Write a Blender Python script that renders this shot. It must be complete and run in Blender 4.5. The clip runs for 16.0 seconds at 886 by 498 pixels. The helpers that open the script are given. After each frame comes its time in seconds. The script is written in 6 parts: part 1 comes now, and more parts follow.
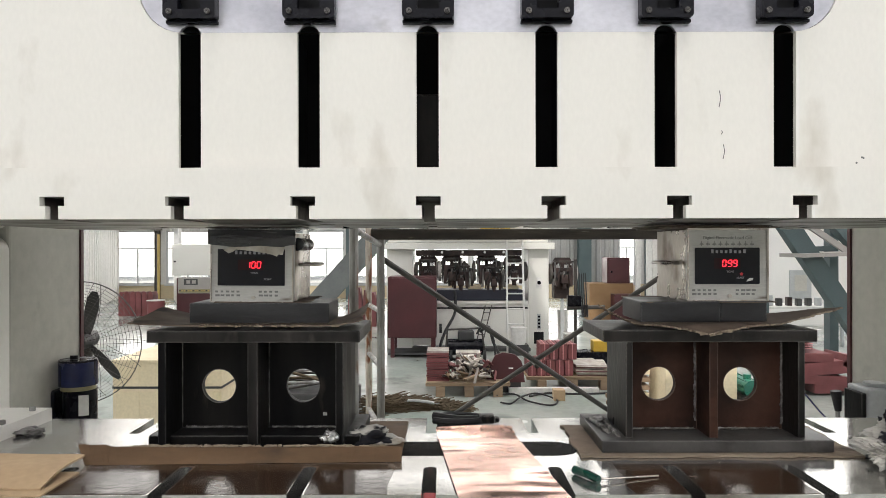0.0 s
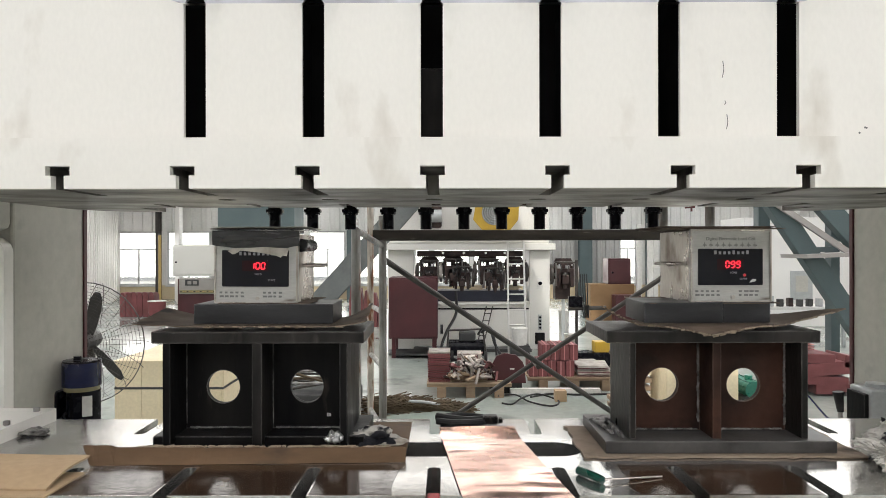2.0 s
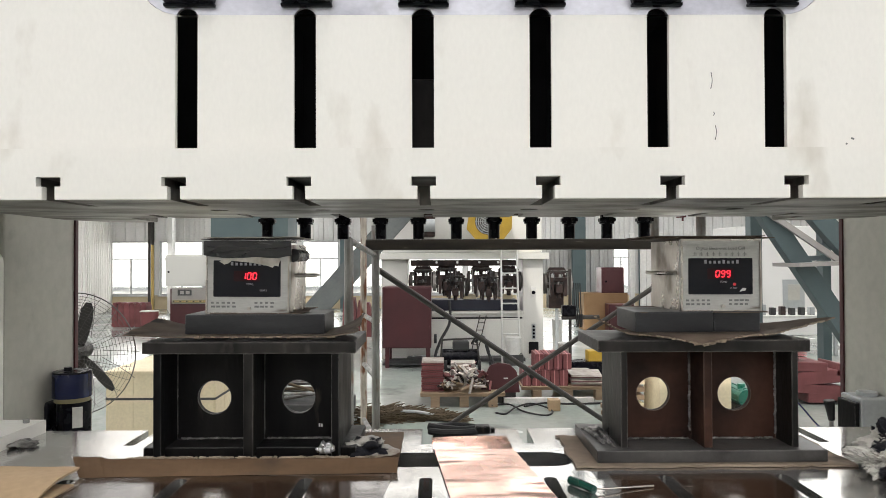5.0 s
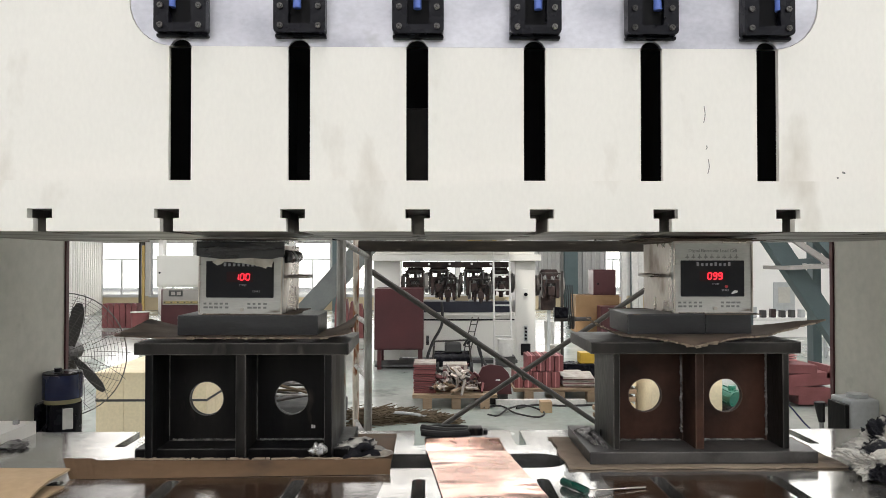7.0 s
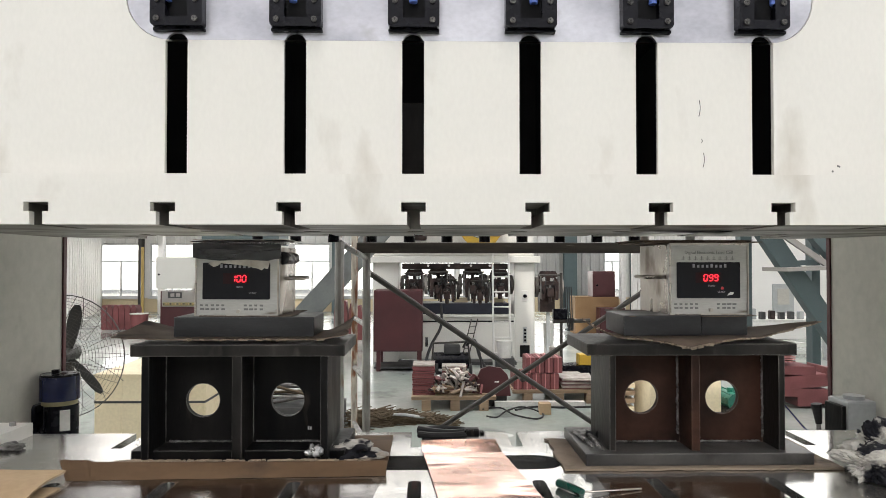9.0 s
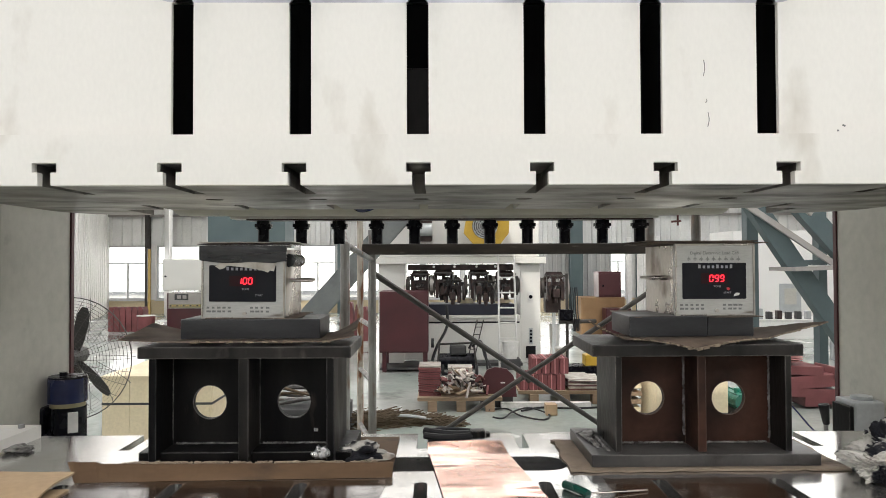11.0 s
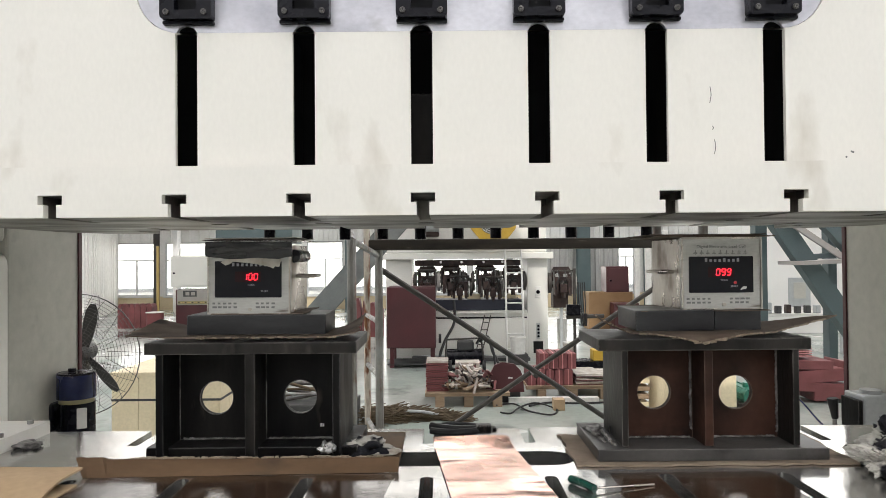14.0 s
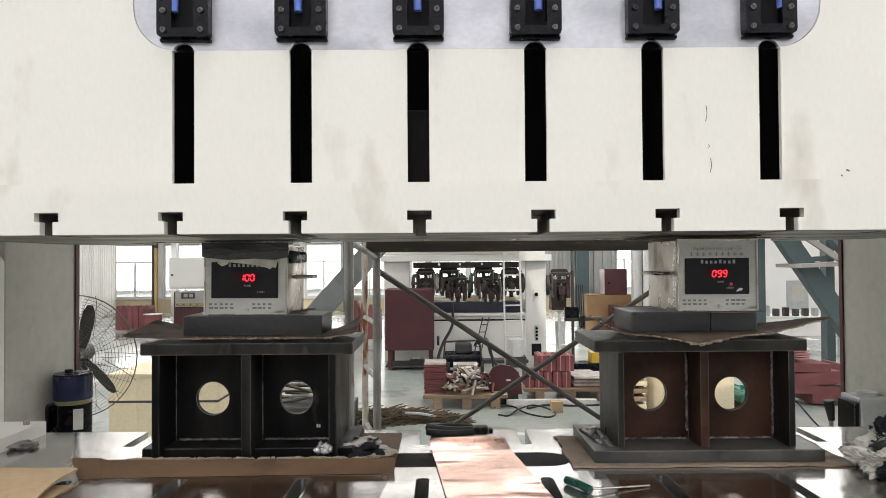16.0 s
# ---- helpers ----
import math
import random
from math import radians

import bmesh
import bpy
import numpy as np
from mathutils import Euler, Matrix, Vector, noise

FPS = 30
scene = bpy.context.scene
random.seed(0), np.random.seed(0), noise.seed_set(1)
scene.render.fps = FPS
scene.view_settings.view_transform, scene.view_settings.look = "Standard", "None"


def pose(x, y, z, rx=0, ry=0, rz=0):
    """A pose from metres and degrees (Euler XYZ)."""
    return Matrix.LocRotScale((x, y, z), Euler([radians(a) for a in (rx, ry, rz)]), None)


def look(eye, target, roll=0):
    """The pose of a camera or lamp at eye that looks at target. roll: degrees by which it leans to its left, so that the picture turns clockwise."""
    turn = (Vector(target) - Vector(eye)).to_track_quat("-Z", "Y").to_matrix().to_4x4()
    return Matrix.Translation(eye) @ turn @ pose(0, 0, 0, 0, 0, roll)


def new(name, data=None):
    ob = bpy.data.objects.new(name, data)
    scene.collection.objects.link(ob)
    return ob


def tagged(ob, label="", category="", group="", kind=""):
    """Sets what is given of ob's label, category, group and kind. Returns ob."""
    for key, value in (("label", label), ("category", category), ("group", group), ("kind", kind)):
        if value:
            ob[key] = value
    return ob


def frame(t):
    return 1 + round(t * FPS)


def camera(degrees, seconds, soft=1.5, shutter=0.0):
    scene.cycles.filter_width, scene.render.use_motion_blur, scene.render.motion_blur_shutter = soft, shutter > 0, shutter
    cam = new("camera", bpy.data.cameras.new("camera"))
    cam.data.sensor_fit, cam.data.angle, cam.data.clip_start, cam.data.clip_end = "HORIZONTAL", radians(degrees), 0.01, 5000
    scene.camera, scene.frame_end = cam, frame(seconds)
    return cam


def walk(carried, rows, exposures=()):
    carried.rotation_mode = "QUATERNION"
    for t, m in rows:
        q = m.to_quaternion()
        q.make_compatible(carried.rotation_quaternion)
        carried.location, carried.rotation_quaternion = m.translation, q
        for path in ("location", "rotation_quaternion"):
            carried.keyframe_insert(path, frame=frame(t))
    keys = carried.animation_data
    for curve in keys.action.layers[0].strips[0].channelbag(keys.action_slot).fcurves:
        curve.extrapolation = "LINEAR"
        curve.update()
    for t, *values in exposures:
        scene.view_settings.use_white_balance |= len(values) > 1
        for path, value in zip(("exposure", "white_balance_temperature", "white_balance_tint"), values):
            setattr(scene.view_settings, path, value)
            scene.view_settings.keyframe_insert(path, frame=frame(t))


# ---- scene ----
cam = camera(66.3, 16.0, 0.75)
PATH = [
    (0, (0.033, 0.002, 1.363), (0.03, 2.002, 1.361), -0.1),
    (0.5, (0.027, 0.001, 1.364), (0.025, 2.001, 1.358), -0.0),
    (1, (0.023, 0.0, 1.363), (0.021, 2.0, 1.357), 0.0),
    (1.5, (0.02, 0.0, 1.364), (0.018, 2.0, 1.36), 0.0),
    (2, (0.026, -0.002, 1.364), (0.021, 1.998, 1.364), -0.1),
    (2.5, (0.03, -0.003, 1.366), (0.023, 1.997, 1.371), -0.1),
    (3, (0.031, -0.005, 1.366), (0.026, 1.995, 1.378), -0.1),
    (3.5, (0.03, -0.006, 1.369), (0.029, 1.994, 1.385), -0.1),
    (4, (0.031, -0.005, 1.367), (0.033, 1.995, 1.388), -0.2),
    (6.5, (0.03, -0.007, 1.365), (0.063, 1.993, 1.395), -0.0),
    (7, (0.028, -0.007, 1.365), (0.064, 1.992, 1.397), 0.0),
    (7.5, (0.032, -0.009, 1.366), (0.07, 1.99, 1.402), 0.1),
    (8, (0.035, -0.008, 1.368), (0.076, 1.991, 1.405), 0.1),
    (8.5, (0.034, -0.009, 1.366), (0.073, 1.991, 1.403), 0.0),
    (9, (0.036, -0.009, 1.365), (0.073, 1.991, 1.402), -0.0),
    (11.5, (0.037, -0.012, 1.367), (0.053, 1.988, 1.407), -0.3),
    (12, (0.041, -0.012, 1.366), (0.052, 1.987, 1.402), -0.4),
    (12.5, (0.045, -0.009, 1.362), (0.051, 1.991, 1.391), -0.6),
    (13, (0.044, -0.009, 1.365), (0.045, 1.991, 1.389), -0.5),
    (13.5, (0.044, -0.009, 1.364), (0.043, 1.991, 1.388), -0.6),
    (14, (0.042, -0.009, 1.365), (0.041, 1.991, 1.392), -0.5),
    (14.5, (0.042, -0.011, 1.365), (0.045, 1.989, 1.395), -0.6),
    (15, (0.048, -0.01, 1.364), (0.055, 1.99, 1.398), -0.6),
    (15.5, (0.048, -0.01, 1.362), (0.055, 1.99, 1.395), -0.5),
    (16, (0.047, -0.011, 1.362), (0.05, 1.989, 1.396), -0.4),
]
walk(cam, [(t, look(e, g, r)) for t, e, g, r in PATH])

# ---- light ----
FLOOR = -0.25
world = bpy.data.worlds.new("sky")
scene.world = world
world.use_nodes = True
wn = world.node_tree
sky = wn.nodes.new("ShaderNodeTexSky")
sky.sky_type, sky.sun_disc = "NISHITA", False
sky.sun_elevation, sky.sun_rotation = radians(48), radians(200)
wn.nodes["Background"].inputs["Strength"].default_value = 0.15
wn.links.new(sky.outputs[0], wn.nodes["Background"].inputs[0])
sun = new("sun", bpy.data.lights.new("sun", "SUN"))
sun.data.energy, sun.data.angle, sun.data.color = 3.0, radians(0.6), (1.0, 0.95, 0.88)
sun.matrix_world = look((-3, -8, 10), (0, 0, 0))


def daylight(name, x, y, z, w, h, aim, watts, tint=(1, 1, 1)):
    """The sky's light in an opening of the hall."""
    lamp = new(name, bpy.data.lights.new(name, "AREA"))
    lamp.data.shape, lamp.data.size, lamp.data.size_y = "RECTANGLE", w, h
    lamp.data.energy, lamp.data.color = watts, tint
    lamp.matrix_world = look((x, y, z), aim)
    return lamp


daylight("high_window_daylight", 0.0, -6.9, 6.2, 20.0, 2.6, (0.0, 10, 2.0), 500, (1.0, 0.955, 0.928))
for sx in (-7.0, 0.0, 7.0):
    for sy in (-2.0, 6.0, 14.0):
        daylight("skylight_daylight", sx, sy, 8.45, 1.6, 5.0, (sx, sy + 0.001, 0), 500 if sx and sy > 0 else 330, (1.0, 0.963, 0.938))
for wx in (-8.0, -2.5, 3.0, 8.0):
    daylight("window_daylight", wx, 21.75, 1.0, 4.4, 1.7, (wx, 0, 1.0), 60, (1.0, 0.97, 0.95))
scene.view_settings.exposure = -0.33


# ---- materials ----
def mat(name, base, rough=0.6, metal=0.0, other=None, scale=3.0, amount=0.5, grain=60.0, bump=0.1, stain=None, stain_scale=1.2,
        stain_at=0.62, spread=0.06, stretch=(1, 1, 1), rough_vary=0.12, glow=0.0, transmission=0.0, island=0.0, spec=0.5, speckle=0.14, worn=None):
    """A surface with slow and fine variation, stains and fine relief, at its true size."""
    m = bpy.data.materials.new(name)
    m.use_nodes = True
    n, l = m.node_tree.nodes, m.node_tree.links
    b = n["Principled BSDF"]
    b.inputs["Metallic"].default_value = metal
    b.inputs["Specular IOR Level"].default_value = spec
    if transmission:
        b.inputs["Transmission Weight"].default_value = transmission
    if glow:
        b.inputs["Emission Color"].default_value = (*base, 1)
        b.inputs["Emission Strength"].default_value = glow
    tc = n.new("ShaderNodeTexCoord")
    mp = n.new("ShaderNodeMapping")
    mp.inputs["Scale"].default_value = stretch
    l.new(tc.outputs["Object"], mp.inputs[0])

    def noise_node(s, detail):
        t = n.new("ShaderNodeTexNoise")
        t.inputs["Scale"].default_value, t.inputs["Detail"].default_value = s, detail
        l.new(mp.outputs[0], t.inputs["Vector"])
        return t

    def ramp(src, lo, hi):
        r = n.new("ShaderNodeMapRange")
        r.inputs["From Min"].default_value, r.inputs["From Max"].default_value = lo, hi
        l.new(src, r.inputs["Value"])
        return r.outputs[0]

    def mix(fac, a, c, kind="MIX"):
        x = n.new("ShaderNodeMix")
        x.data_type, x.blend_type = "RGBA", kind
        for sock, v in ((x.inputs[0], fac), (x.inputs[6], a), (x.inputs[7], c)):
            if isinstance(v, (int, float)):
                sock.default_value = v
            elif isinstance(v, tuple):
                sock.default_value = (*v, 1)
            else:
                l.new(v, sock)
        return x.outputs[2]

    slow, fine = noise_node(scale, 4), noise_node(grain, 6)
    other = other or tuple(c * 0.78 for c in base)
    f = n.new("ShaderNodeMath")
    f.operation = "MULTIPLY"
    l.new(ramp(slow.outputs[0], 0.35, 0.7), f.inputs[0])
    f.inputs[1].default_value = amount
    col = mix(f.outputs[0], base, other)
    col = mix(ramp(fine.outputs[0], 0.3, 0.75), col, mix(speckle, col, (0, 0, 0)))
    if stain:
        st = noise_node(stain_scale, 7)
        col = mix(ramp(st.outputs[0], stain_at, stain_at + spread), col, stain)
    if worn:
        bv, gm, dt = n.new("ShaderNodeBevel"), n.new("ShaderNodeNewGeometry"), n.new("ShaderNodeVectorMath")
        bv.samples = 4
        bv.inputs["Radius"].default_value = 0.004
        dt.operation = "DOT_PRODUCT"
        l.new(bv.outputs[0], dt.inputs[0])
        l.new(gm.outputs["Normal"], dt.inputs[1])
        wm = n.new("ShaderNodeMath")
        wm.operation = "MULTIPLY"
        l.new(ramp(dt.outputs["Value"], 0.985, 0.80), wm.inputs[0])
        l.new(ramp(slow.outputs[0], 0.30, 0.55), wm.inputs[1])
        col = mix(wm.outputs[0], col, worn)
    if island:
        oi = n.new("ShaderNodeObjectInfo")
        hv = n.new("ShaderNodeHueSaturation")
        l.new(ramp(oi.outputs["Random"], 0, 1), hv.inputs["Value"])
        vr = n.new("ShaderNodeMapRange")
        vr.inputs["To Min"].default_value, vr.inputs["To Max"].default_value = 1 - island, 1 + island
        l.new(oi.outputs["Random"], vr.inputs["Value"])
        l.new(vr.outputs[0], hv.inputs["Value"])
        l.new(col, hv.inputs["Color"])
        col = hv.outputs[0]
    l.new(col, b.inputs["Base Color"])
    rr = n.new("ShaderNodeMapRange")
    rr.inputs["From Min"].default_value, rr.inputs["From Max"].default_value = 0.3, 0.7
    rr.inputs["To Min"].default_value, rr.inputs["To Max"].default_value = max(0.03, rough - rough_vary), min(1.0, rough + rough_vary)
    l.new(slow.outputs[0], rr.inputs["Value"])
    l.new(rr.outputs[0], b.inputs["Roughness"])
    if bump:
        bp = n.new("ShaderNodeBump")
        bp.inputs["Strength"].default_value, bp.inputs["Distance"].default_value = bump, 0.004
        l.new(fine.outputs[0], bp.inputs["Height"])
        l.new(bp.outputs[0], b.inputs["Normal"])
    return m


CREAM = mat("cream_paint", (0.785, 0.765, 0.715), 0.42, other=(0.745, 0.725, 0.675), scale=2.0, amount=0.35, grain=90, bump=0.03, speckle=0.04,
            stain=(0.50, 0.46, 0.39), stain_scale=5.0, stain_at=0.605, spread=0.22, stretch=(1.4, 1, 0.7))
# cream greyed down: shade of the columns' inner faces put into the colour
COLUMN = mat("shade_greyed_cream", (0.47, 0.46, 0.405), 0.45, other=(0.40, 0.39, 0.345), scale=2, amount=0.8, grain=30, bump=0.03,
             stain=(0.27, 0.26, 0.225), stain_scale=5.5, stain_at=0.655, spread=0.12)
TANK = mat("tank_paint", (0.42, 0.395, 0.325), 0.4, scale=3, amount=0.5, grain=40, bump=0.02, stain=(0.27, 0.25, 0.20), stain_scale=3, stain_at=0.6, spread=0.2, stretch=(0.5, 1, 2))
UNDER = mat("oily_ground_iron", (0.30, 0.285, 0.26), 0.42, 0.5, other=(0.13, 0.12, 0.105), scale=6, amount=1.0, grain=110, bump=0.15,
            stain=(0.035, 0.03, 0.025), stain_scale=7, stain_at=0.52, spread=0.16, stretch=(0.8, 1.3, 1))
BARE = mat("machined_steel", (0.60, 0.60, 0.64), 0.4, 0.5, other=(0.40, 0.40, 0.45), scale=7, amount=0.9, grain=90, bump=0.04, stretch=(0.8, 1, 1.2), stain=(0.30, 0.29, 0.29), stain_scale=9, stain_at=0.64, spread=0.15)
BED = mat("oiled_table_steel", (0.60, 0.60, 0.59), 0.17, 0.9, other=(0.42, 0.40, 0.37), scale=4, amount=1.0, grain=70, bump=0.05,
          stain=(0.10, 0.07, 0.05), stain_scale=2.6, stain_at=0.60, spread=0.16, rough_vary=0.09)
# near-black: the shade of hollows, grooves and openings put into the colour
CAVSHADE = mat("cavity_shade_black", (0.008, 0.008, 0.009), 0.8, scale=6, spec=0.2)
BLACK = mat("black_enamel", (0.0035, 0.0035, 0.006), 0.25, other=(0.008, 0.008, 0.013), scale=20, grain=120, bump=0.12, spec=0.14)
RUBBER = mat("black_rubber", (0.010, 0.010, 0.011), 0.6, scale=20, bump=0.05)
BLUE = mat("blue_plug", (0.10, 0.17, 0.55), 0.4, scale=20, bump=0.02)
HOSE = mat("blue_air_hose", (0.004, 0.008, 0.058), 0.22, scale=20, bump=0.02)
DARKSTEEL = mat("blackened_steel", (0.0045, 0.0045, 0.0052), 0.40, 0.03, other=(0.015, 0.0138, 0.013), scale=9, amount=1.0, grain=80, bump=0.16,
                stain=(0.05, 0.041, 0.034), stain_scale=16, stain_at=0.635, spread=0.14, spec=0.10, stretch=(1.5, 1, 0.35), worn=(0.26, 0.25, 0.24))
PLATESTEEL = mat("scuffed_plate_steel", (0.006, 0.0056, 0.0054), 0.38, 0.08, other=(0.036, 0.032, 0.029), scale=7, amount=1.0, grain=80, bump=0.2,
                 stain=(0.075, 0.066, 0.058), stain_scale=12, stain_at=0.62, spread=0.14, spec=0.2, stretch=(1.5, 1, 0.5), worn=(0.30, 0.28, 0.26))
RUSTSTEEL = mat("rusty_mill_steel", (0.080, 0.038, 0.026), 0.48, 0.05, other=(0.020, 0.0125, 0.0105), scale=6, amount=1.0, grain=80, bump=0.16,
                spec=0.12, worn=(0.20, 0.15, 0.12), stain=(0.012, 0.010, 0.010), stain_scale=9, stain_at=0.57, spread=0.16)
BLOCK = mat("ground_block_steel", (0.026, 0.026, 0.028), 0.4, 0.15, worn=(0.22, 0.22, 0.225), other=(0.055, 0.055, 0.057), scale=9, amount=0.9, grain=120, bump=0.1, spec=0.25, stretch=(0.6, 1, 2))
BASEPL = mat("scoured_base_steel", (0.036, 0.035, 0.034), 0.38, 0.2, worn=(0.22, 0.21, 0.20), other=(0.095, 0.09, 0.085), scale=7, amount=1.0, grain=110, bump=0.15,
             stain=(0.02, 0.018, 0.016), stain_scale=11, stain_at=0.56, spread=0.14, spec=0.35)
WELD = mat("weld_bead", (0.34, 0.33, 0.315), 0.5, 0.4, scale=40, amount=1.0, other=(0.05, 0.046, 0.042), grain=200, bump=0.5)
STAINLESS = mat("scuffed_stainless", (0.50, 0.47, 0.43), 0.28, 0.95, other=(0.40, 0.36, 0.31), scale=9, amount=0.8, grain=100, bump=0.05,
                stain=(0.15, 0.11, 0.08), stain_scale=11, stain_at=0.58, spread=0.14, stretch=(1, 1, 0.6))
FACE = mat("brushed_face_plate", (0.50, 0.495, 0.475), 0.40, 0.4, other=(0.36, 0.35, 0.325), scale=9, amount=0.7, grain=140, bump=0.03,
           stain=(0.15, 0.13, 0.105), stain_scale=18, stain_at=0.63, spread=0.12, stretch=(0.5, 1, 2))
DISPLAY = mat("smoked_display", (0.006, 0.0065, 0.010), 0.16, scale=14, bump=0.01, other=(0.012, 0.0125, 0.016), spec=0.2)
LED = mat("red_led", (1.0, 0.02, 0.04), 0.4, glow=4.0, bump=0)
LEDOFF = mat("led_window", (0.022, 0.004, 0.006), 0.2, bump=0, spec=0.2)
PRINT = mat("grey_print", (0.26, 0.26, 0.28), 0.6, bump=0)
DARKPRINT = mat("dark_print", (0.17, 0.17, 0.165), 0.6, bump=0)
TAPE = mat("black_tape", (0.012, 0.012, 0.014), 0.22, scale=22, grain=26, bump=0.7, stretch=(0.25, 1, 2.2), other=(0.05, 0.05, 0.054))
FILM = mat("torn_clear_film", (0.58, 0.55, 0.50), 0.4, scale=40, amount=0.9, other=(0.34, 0.29, 0.23), grain=120, bump=0.4)
CARD = mat("cardboard", (0.125, 0.072, 0.034), 0.85, other=(0.068, 0.038, 0.018), scale=5, amount=0.9, grain=60, bump=0.15,
           stain=(0.045, 0.028, 0.016), stain_scale=7, stain_at=0.58, spread=0.12, stretch=(0.6, 1, 2))
CARDL = mat("clean_cardboard", (0.46, 0.33, 0.20), 0.85, other=(0.38, 0.27, 0.16), scale=5, amount=0.7, grain=60, bump=0.1)
CARDD = mat("oily_cardboard", (0.17, 0.125, 0.092), 0.8, other=(0.085, 0.062, 0.045), scale=8, amount=0.9, grain=60, bump=0.25,
            stain=(0.025, 0.019, 0.014), stain_scale=11, stain_at=0.58, spread=0.12)
# grey-brown cardboard with the stand's shade put into its base colour
CARDG = mat("shaded_cardboard", (0.29, 0.225, 0.165), 0.85, other=(0.19, 0.145, 0.105), scale=6, amount=0.9, grain=60, bump=0.15,
            stain=(0.07, 0.05, 0.035), stain_scale=8, stain_at=0.6, spread=0.12)
TORN = mat("frayed_paper", (0.34, 0.275, 0.205), 0.9, scale=30, other=(0.19, 0.145, 0.105), amount=0.9, bump=0.1)
COPPER = mat("copper_sheet", (0.84, 0.56, 0.46), 0.2, 1.0, other=(0.70, 0.42, 0.33), scale=7, amount=0.7, grain=26, bump=0.10, rough_vary=0.1)
FOIL = mat("crumpled_foil", (0.50, 0.50, 0.49), 0.32, 0.8, other=(0.22, 0.22, 0.22), scale=40, amount=0.9, grain=150, bump=0.4)
RAGW = mat("soiled_rag", (0.60, 0.58, 0.53), 0.9, other=(0.30, 0.285, 0.25), scale=20, amount=0.9, grain=260, bump=0.6,
           stain=(0.006, 0.006, 0.010), stain_scale=9, stain_at=0.46, spread=0.035)
GREEN = mat("green_plastic", (0.02, 0.16, 0.11), 0.35, scale=20, bump=0.02)
REDP = mat("red_plastic", (0.55, 0.02, 0.03), 0.4, scale=20, bump=0.02)
GALV = mat("worn_scaffold_tube", (0.34, 0.34, 0.335), 0.42, 0.6, other=(0.17, 0.15, 0.135), scale=8, amount=0.9, grain=70, bump=0.15,
           stain=(0.17, 0.085, 0.045), stain_scale=9, stain_at=0.58, spread=0.12, stretch=(2, 2, 0.6))
PEELING = mat("peeling_rusty_tube", (0.62, 0.56, 0.48), 0.6, 0.2, scale=14, other=(0.35, 0.30, 0.26), amount=0.9, bump=0.2,
              stain=(0.20, 0.075, 0.03), stain_scale=9, stain_at=0.47, spread=0.10, stretch=(3, 3, 0.7))
DARKTUBE = mat("dark_brace_tube", (0.036, 0.032, 0.029), 0.5, 0.3, scale=8, other=(0.075, 0.066, 0.058), amount=0.8, bump=0.1)
PLANK = mat("weathered_plank", (0.017, 0.014, 0.012), 0.8, scale=6, other=(0.075, 0.062, 0.052), amount=0.9, grain=60, bump=0.3, stretch=(0.5, 1, 2.5),
            stain=(0.16, 0.14, 0.12), stain_scale=12, stain_at=0.66, spread=0.08)
TEAL = mat("teal_girder_paint", (0.062, 0.092, 0.097), 0.5, scale=2, other=(0.095, 0.13, 0.132), amount=0.7, bump=0.04)
GREYTEAL = mat("dusty_grey_stair_paint", (0.105, 0.118, 0.117), 0.55, scale=3, other=(0.17, 0.18, 0.175), amount=0.8, bump=0.06,
               stain=(0.09, 0.095, 0.092), stain_scale=4, stain_at=0.6, spread=0.12)
WHITEPAINT = mat("bright_white_paint", (0.80, 0.79, 0.76), 0.4, scale=1.5, other=(0.73, 0.72, 0.69), amount=0.6, bump=0.02)
GREYBEAM = mat("pale_brace_paint", (0.34, 0.32, 0.30), 0.55, scale=3, bump=0.04)
MAROON = mat("maroon_paint", (0.075, 0.016, 0.020), 0.45, scale=2.5, other=(0.05, 0.012, 0.014), amount=0.7, bump=0.04)
REDOX = mat("red_oxide_primer", (0.20, 0.058, 0.060), 0.6, scale=4, other=(0.12, 0.036, 0.036), amount=0.8, grain=60, bump=0.08, island=0.18)
PINK = mat("pink_paper", (0.50, 0.22, 0.22), 0.8, scale=10, island=0.15)
MACHINE = mat("white_machine_paint", (0.71, 0.70, 0.655), 0.42, scale=1.5, other=(0.63, 0.62, 0.575), amount=0.6, bump=0.02)
IRONPARTS = mat("dark_oily_castings", (0.020, 0.014, 0.0135), 0.4, 0.12, scale=9, other=(0.075, 0.048, 0.042), amount=0.9, bump=0.15, spec=0.3)
NAVY = mat("navy_skirt", (0.007, 0.009, 0.021), 0.5, scale=6, bump=0.03)
YELLOW = mat("safety_yellow", (0.50, 0.32, 0.03), 0.45, scale=6, other=(0.36, 0.22, 0.02), bump=0.03)
WOOD = mat("pallet_wood", (0.30, 0.215, 0.14), 0.8, scale=5, other=(0.20, 0.14, 0.09), amount=0.8, grain=40, bump=0.15, stretch=(0.3, 1, 2), island=0.2)
PLY = mat("pale_crate_board", (0.74, 0.64, 0.44), 0.7, scale=4, other=(0.66, 0.56, 0.38), amount=0.7, grain=40, bump=0.06, island=0.06)
BIN = mat("dark_steel_bin", (0.06, 0.06, 0.06), 0.6, 0.3, scale=6, bump=0.05)
SCRAP = mat("offcut_metal", (0.62, 0.58, 0.54), 0.45, 0.4, scale=10, other=(0.4, 0.33, 0.28), amount=0.9, bump=0.1, island=0.35)
STRAW = mat("brown_straw", (0.11, 0.08, 0.048), 0.9, scale=20, other=(0.08, 0.058, 0.034), amount=0.9, bump=0.2)
CLADG = mat("grey_pier_cladding", (0.40, 0.395, 0.38), 0.5, 0.0, scale=1.0, other=(0.32, 0.315, 0.30), amount=0.8, grain=20, bump=0.02)
